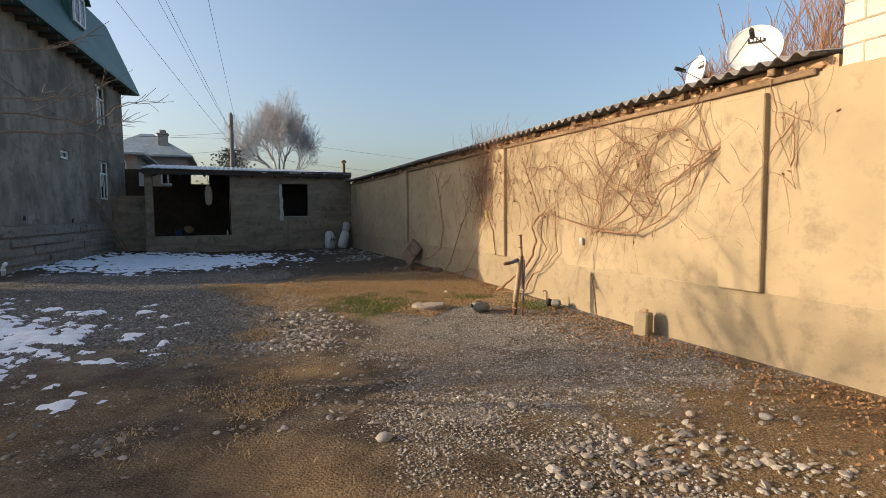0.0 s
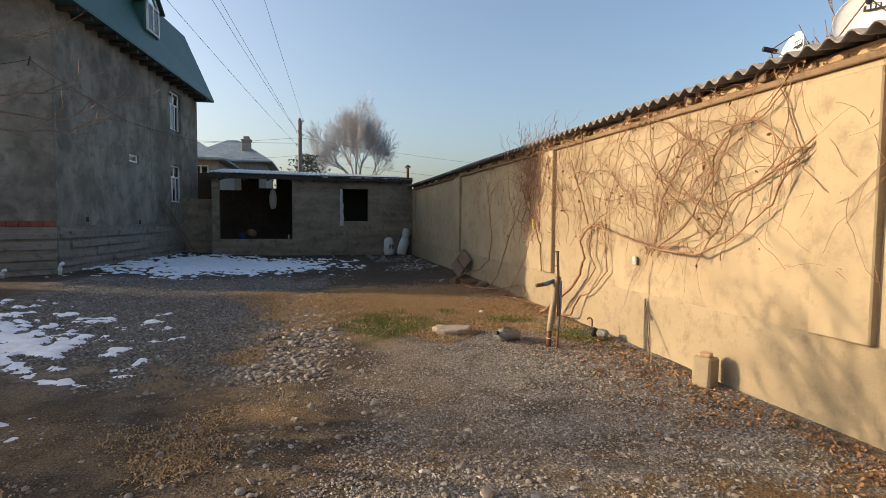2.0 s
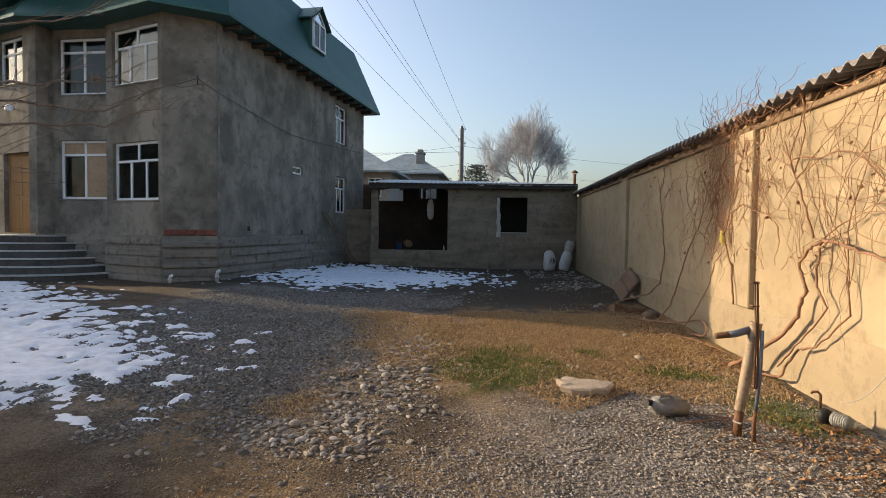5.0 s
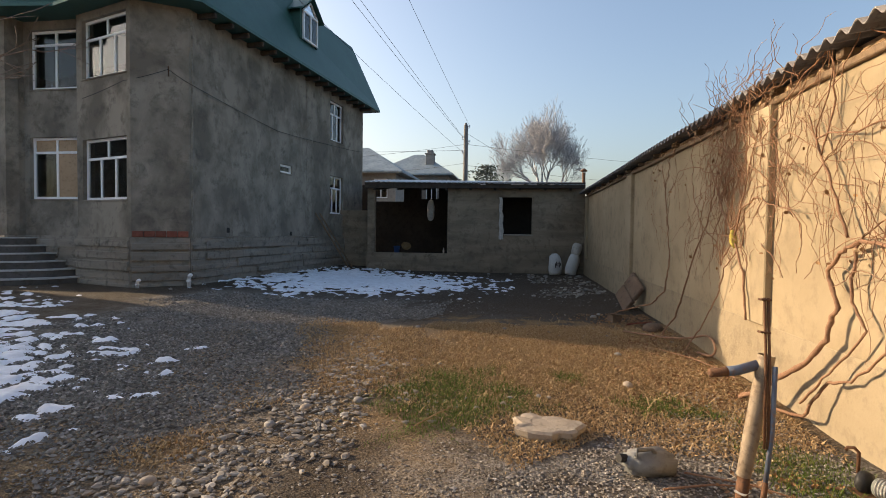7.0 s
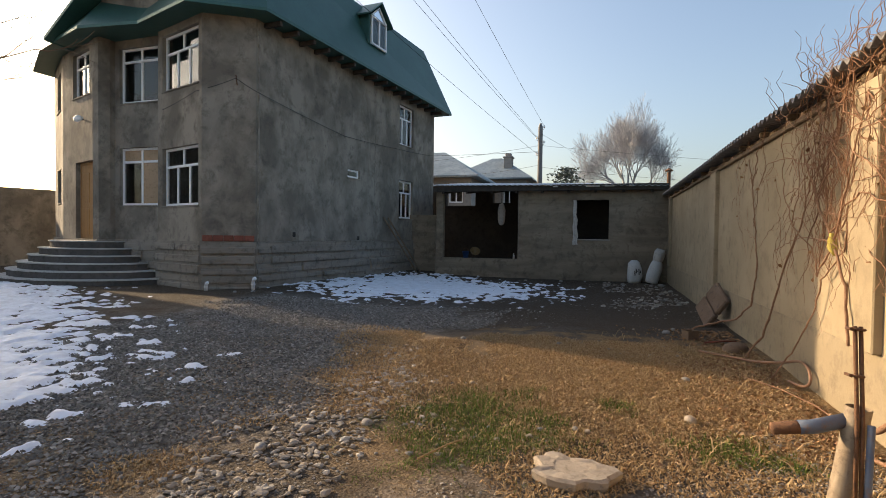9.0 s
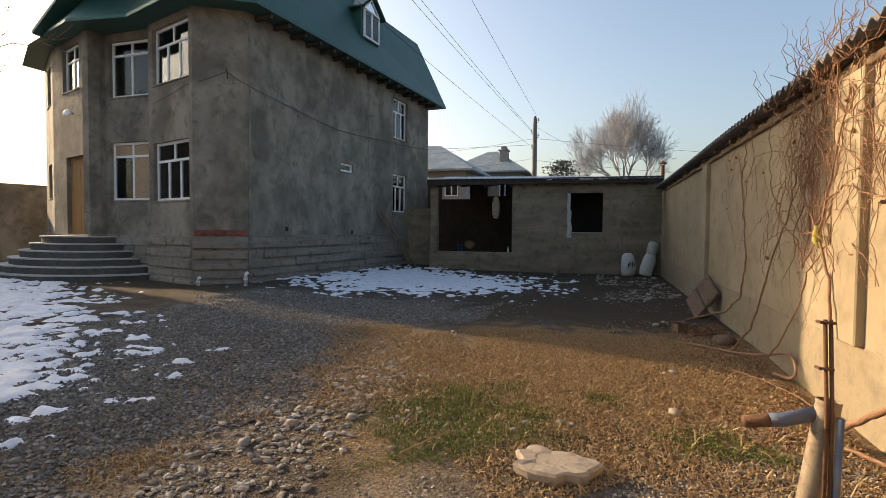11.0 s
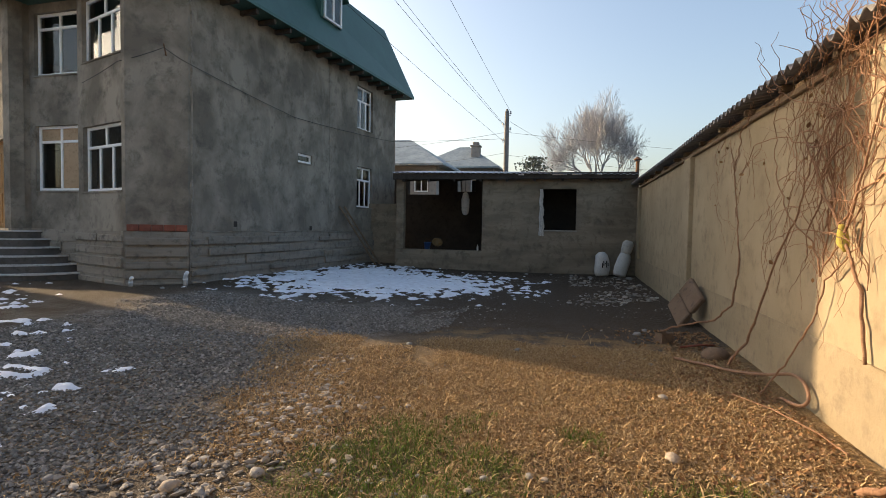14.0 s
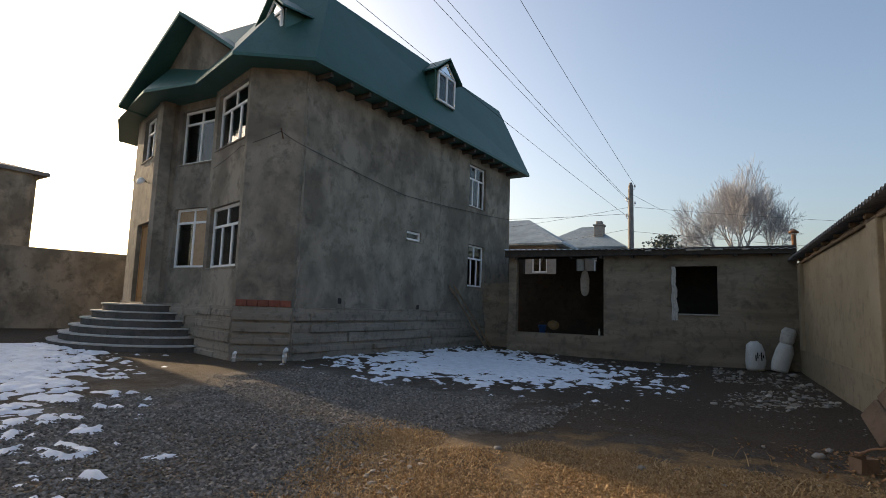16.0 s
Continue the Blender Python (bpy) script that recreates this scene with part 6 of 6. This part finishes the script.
# bushes behind the wall
for i, (x, y, s) in enumerate(((9.6, 5.0, 1.2), (9.8, 6.6, 1.1), (9.9, 7.9, 0.95), (9.7, 3.6, 0.9), (10.2, 9.0, 0.8))):
    bare_tree("bare_shrub", (x, y, 0.0), [(-0.3, 0.2, 1), (0.25, -0.2, 1), (0.05, 0.4, 1), (-0.1, -0.5, 1), (0.4, 0.2, 1)], 1.25 * s, 0.05, 3, 40 + i, "bare reddish shrub behind the wall", M_VINE, 0.42, 0.1, 0.12, 0.006, 2.4, "shrubs behind the wall")

# dark conifer-like shrub beyond the shed
ev = thing("evergreen", "dark green evergreen bush beyond the shed", "tree", (0.4, 45.0, 0.0))
g = Geo()
g.tube([(0, 0, -0.2), (0, 0, 5.5)], [0.12, 0.05], 7)
part("trunk", g, M_BARK, ev)
r = random.Random(3)
g = Geo()
for i in range(1500):
    c = Vector((r.gauss(0, 0.75), r.gauss(0, 0.5), r.uniform(4.2, 6.9)))
    c.x *= 1.5 - 0.38 * (c.z - 4.2)
    m = Matrix.Translation(c) @ Euler((r.uniform(0, 6), r.uniform(0, 6), r.uniform(0, 6))).to_matrix().to_4x4() @ Matrix.Scale(r.uniform(0.1, 0.22), 4)
    g.add([m @ Vector(v) for v in LEAF_V], LEAF_F)
part("crown", g, islands("dark_evergreen_leaf", [(0.06, 0.075, 0.06), (0.11, 0.125, 0.105), (0.17, 0.18, 0.165)]), ev)

# ---- utility pole and wires ----
up_ = thing("utility_pole", "grey wooden utility pole with insulators behind the shed", "pole", (0.32, 28.9, 0.0))
g = Geo()
g.tube([(0, 0, -0.3), (0, 0, 3.0), (0.0, 0, 6.78), (0, 0, 6.93)], [0.13, 0.12, 0.1, 0.04], 12)
part("shaft", g, mottled("grey_pole_timber", (0.17, 0.16, 0.15), (0.23, 0.22, 0.21), (0.11, 0.1, 0.1), big=4, small=20, bump=0.4), up_, smooth=True)
for x, z in ((-0.16, 6.2), (-0.16, 5.5), (0.16, 6.7), (0.16, 6.0)):
    g = Geo()
    g.tube([(0.0, 0, z - 0.05), (x, 0, z - 0.05), (x, 0, z + 0.03)], 0.012, 5)
    part("hook", g, M_RUST, up_)
    g = Geo()
    g.lathe([(0.02, 0), (0.045, 0.01), (0.045, 0.05), (0.025, 0.06), (0.035, 0.1), (0.01, 0.11)], 10, Matrix.Translation((x, 0, z + 0.02)))
    part("insulator", g, M_WHITE, up_)
PX, PY = 0.32, 28.9
cable("overhead_wire", [(PX - 0.16, PY, 6.25), (-4.6, -2.0, 11.2)], 0.006, "thin dark overhead wire above the yard", 0.35, 24)
cable("overhead_wire", [(PX - 0.16, PY, 6.3), (-4.2, -2.0, 11.4)], 0.006, "thin dark overhead wire above the yard", 0.35, 24)
cable("overhead_wire", [(PX + 0.16, PY, 6.8), (-1.9, -2.0, 11.9)], 0.006, "thin dark overhead wire above the yard", 0.35, 24)
cable("overhead_wire", [(PX - 0.16, PY, 5.55), (-6.2, -2.0, 10.4)], 0.006, "thin dark overhead wire above the yard", 0.35, 24)
cable("overhead_wire", [(PX - 0.1, PY, 5.9), (-16.0, 36.0, 6.2)], 0.006, "thin dark overhead wire to the neighbours", 0.3, 16)
cable("overhead_wire", [(PX - 0.1, PY, 5.0), (-14.0, 40.0, 6.4)], 0.006, "thin dark overhead wire to the neighbours", 0.5, 16)
cable("overhead_wire", [(PX + 0.1, PY, 5.9), (30.0, 44.0, 6.2)], 0.006, "thin dark overhead wire to the neighbours", 0.5, 16)
cable("overhead_wire", [(PX + 0.1, PY, 6.4), (9.0, 48.0, 5.0)], 0.006, "thin dark overhead wire to the neighbours", 0.4, 16)
cable("overhead_wire", [(PX + 0.1, PY, 4.9), (24.0, 40.0, 4.6)], 0.006, "thin dark overhead wire to the neighbours", 0.4, 16)

# ---- houses beyond the shed ----
M_FROST = mottled("frosted_sheet_roof", (0.22, 0.265, 0.275), (0.34, 0.385, 0.40), (0.16, 0.19, 0.195), big=0.8, small=5.0, rough=0.6, bump=0.1)
M_FARWALL = mottled("pale_far_render", (0.25, 0.225, 0.205), (0.32, 0.29, 0.26), (0.19, 0.17, 0.155), big=0.8, small=4.0, bump=0.3)


def far_house(x0, x1, y0, y1, wall_h, roof_h, label, windows, chimney=None):
    B0 = ((x0 + x1) / 2, (y0 + y1) / 2, 0.0)
    h = thing("far_house", label, "house", B0)
    holes = [(u, u + 0.95, z, z + 1.3) for u, z in windows]
    g = Geo()
    g.panel((x0, y0), (x1, y0), -0.2, wall_h, 0.3, holes)
    g.panel((x1, y0 + 0.3), (x1, y1), -0.2, wall_h, 0.3)
    g.panel((x1, y1), (x0, y1), -0.2, wall_h, 0.3)
    g.panel((x0, y1), (x0, y0 + 0.3), -0.2, wall_h, 0.3)
    part("wall", rel(g, B0), M_FARWALL, h)
    g = Geo()
    e = 0.55
    ym = (y0 + y1) / 2
    dx = (y1 - y0) / 2 * 0.75
    vs = [(x0 - e, y0 - e, wall_h - 0.05), (x1 + e, y0 - e, wall_h - 0.05), (x1 + e, y1 + e, wall_h - 0.05), (x0 - e, y1 + e, wall_h - 0.05)]
    vs += [(x, y, z + 0.12) for x, y, z in vs] + [(x0 + dx, ym, roof_h), (x1 - dx, ym, roof_h)]
    g.add(vs, [(3, 2, 1, 0), (0, 1, 5, 4), (1, 2, 6, 5), (2, 3, 7, 6), (3, 0, 4, 7), (4, 5, 9, 8), (5, 6, 9), (6, 7, 8, 9), (7, 4, 8)])
    rf = part("roof", rel(g, B0), M_FROST, h, "pale frosted sheet roof")
    if chimney:
        g = Geo()
        cx, cy, cz = chimney
        g.box((cx - 0.35, cy - 0.35, wall_h), (cx + 0.35, cy + 0.35, cz), ch=0.02)
        g.box((cx - 0.43, cy - 0.43, cz), (cx + 0.43, cy + 0.43, cz + 0.12), ch=0.02)
        g.box((cx - 0.25, cy - 0.25, cz + 0.12), (cx + 0.25, cy + 0.25, cz + 0.4), ch=0.05)
        part("chimney", rel(g, B0), M_FARWALL, rf)
    for u, z in windows:
        g = Geo()
        X = x0 + u
        for a_, b_ in (((X, y0 + 0.08, z), (X + 0.95, y0 + 0.15, z + 0.08)), ((X, y0 + 0.08, z + 1.22), (X + 0.95, y0 + 0.15, z + 1.3)), ((X, y0 + 0.08, z + 0.08), (X + 0.08, y0 + 0.15, z + 1.22)), ((X + 0.87, y0 + 0.08, z + 0.08), (X + 0.95, y0 + 0.15, z + 1.22)), ((X + 0.44, y0 + 0.08, z + 0.08), (X + 0.51, y0 + 0.15, z + 1.22))):
            g.box(a_, b_)
        w = part("window", rel(g, B0), M_WHITE, h)
        q = Geo()
        q.box((X + 0.08, y0 + 0.11, z + 0.08), (X + 0.87, y0 + 0.117, z + 1.22))
        part("pane", rel(q, B0), M_GLASS, w).visible_shadow = False
    return h


far_house(-13.0, -5.2, 38.0, 46.0, 5.6, 7.9, "pale far house with a frosted hip roof", [(2.4, 3.9), (6.3, 3.9), (4.3, 3.9)])
far_house(-9.0, -2.9, 47.0, 54.0, 6.4, 8.6, "far house with frosted roof and brick chimney", [(4.3, 4.2)], (-4.6, 48.6, 8.3))
far_house(-4.5, 1.5, 36.5, 37.5, 2.6, 2.9, "low pale outbuilding beyond the shed", [(1.0, 1.0)])
g = Geo()
g.panel((-30.0, 33.0), (30.0, 33.0), -0.3, 2.4, 0.25)
solid("wall_rear", g, M_FARWALL, "plain pale wall of the plots beyond", "wall", "structure")
# plain walls closing the yard behind the walker
g = Geo()
g.panel((-26.0, -6.0), (5.6, -6.0), -0.3, 2.9, -0.3)
solid("wall_south", g, M_WALL, "plain plastered wall closing the yard", "wall", "structure")
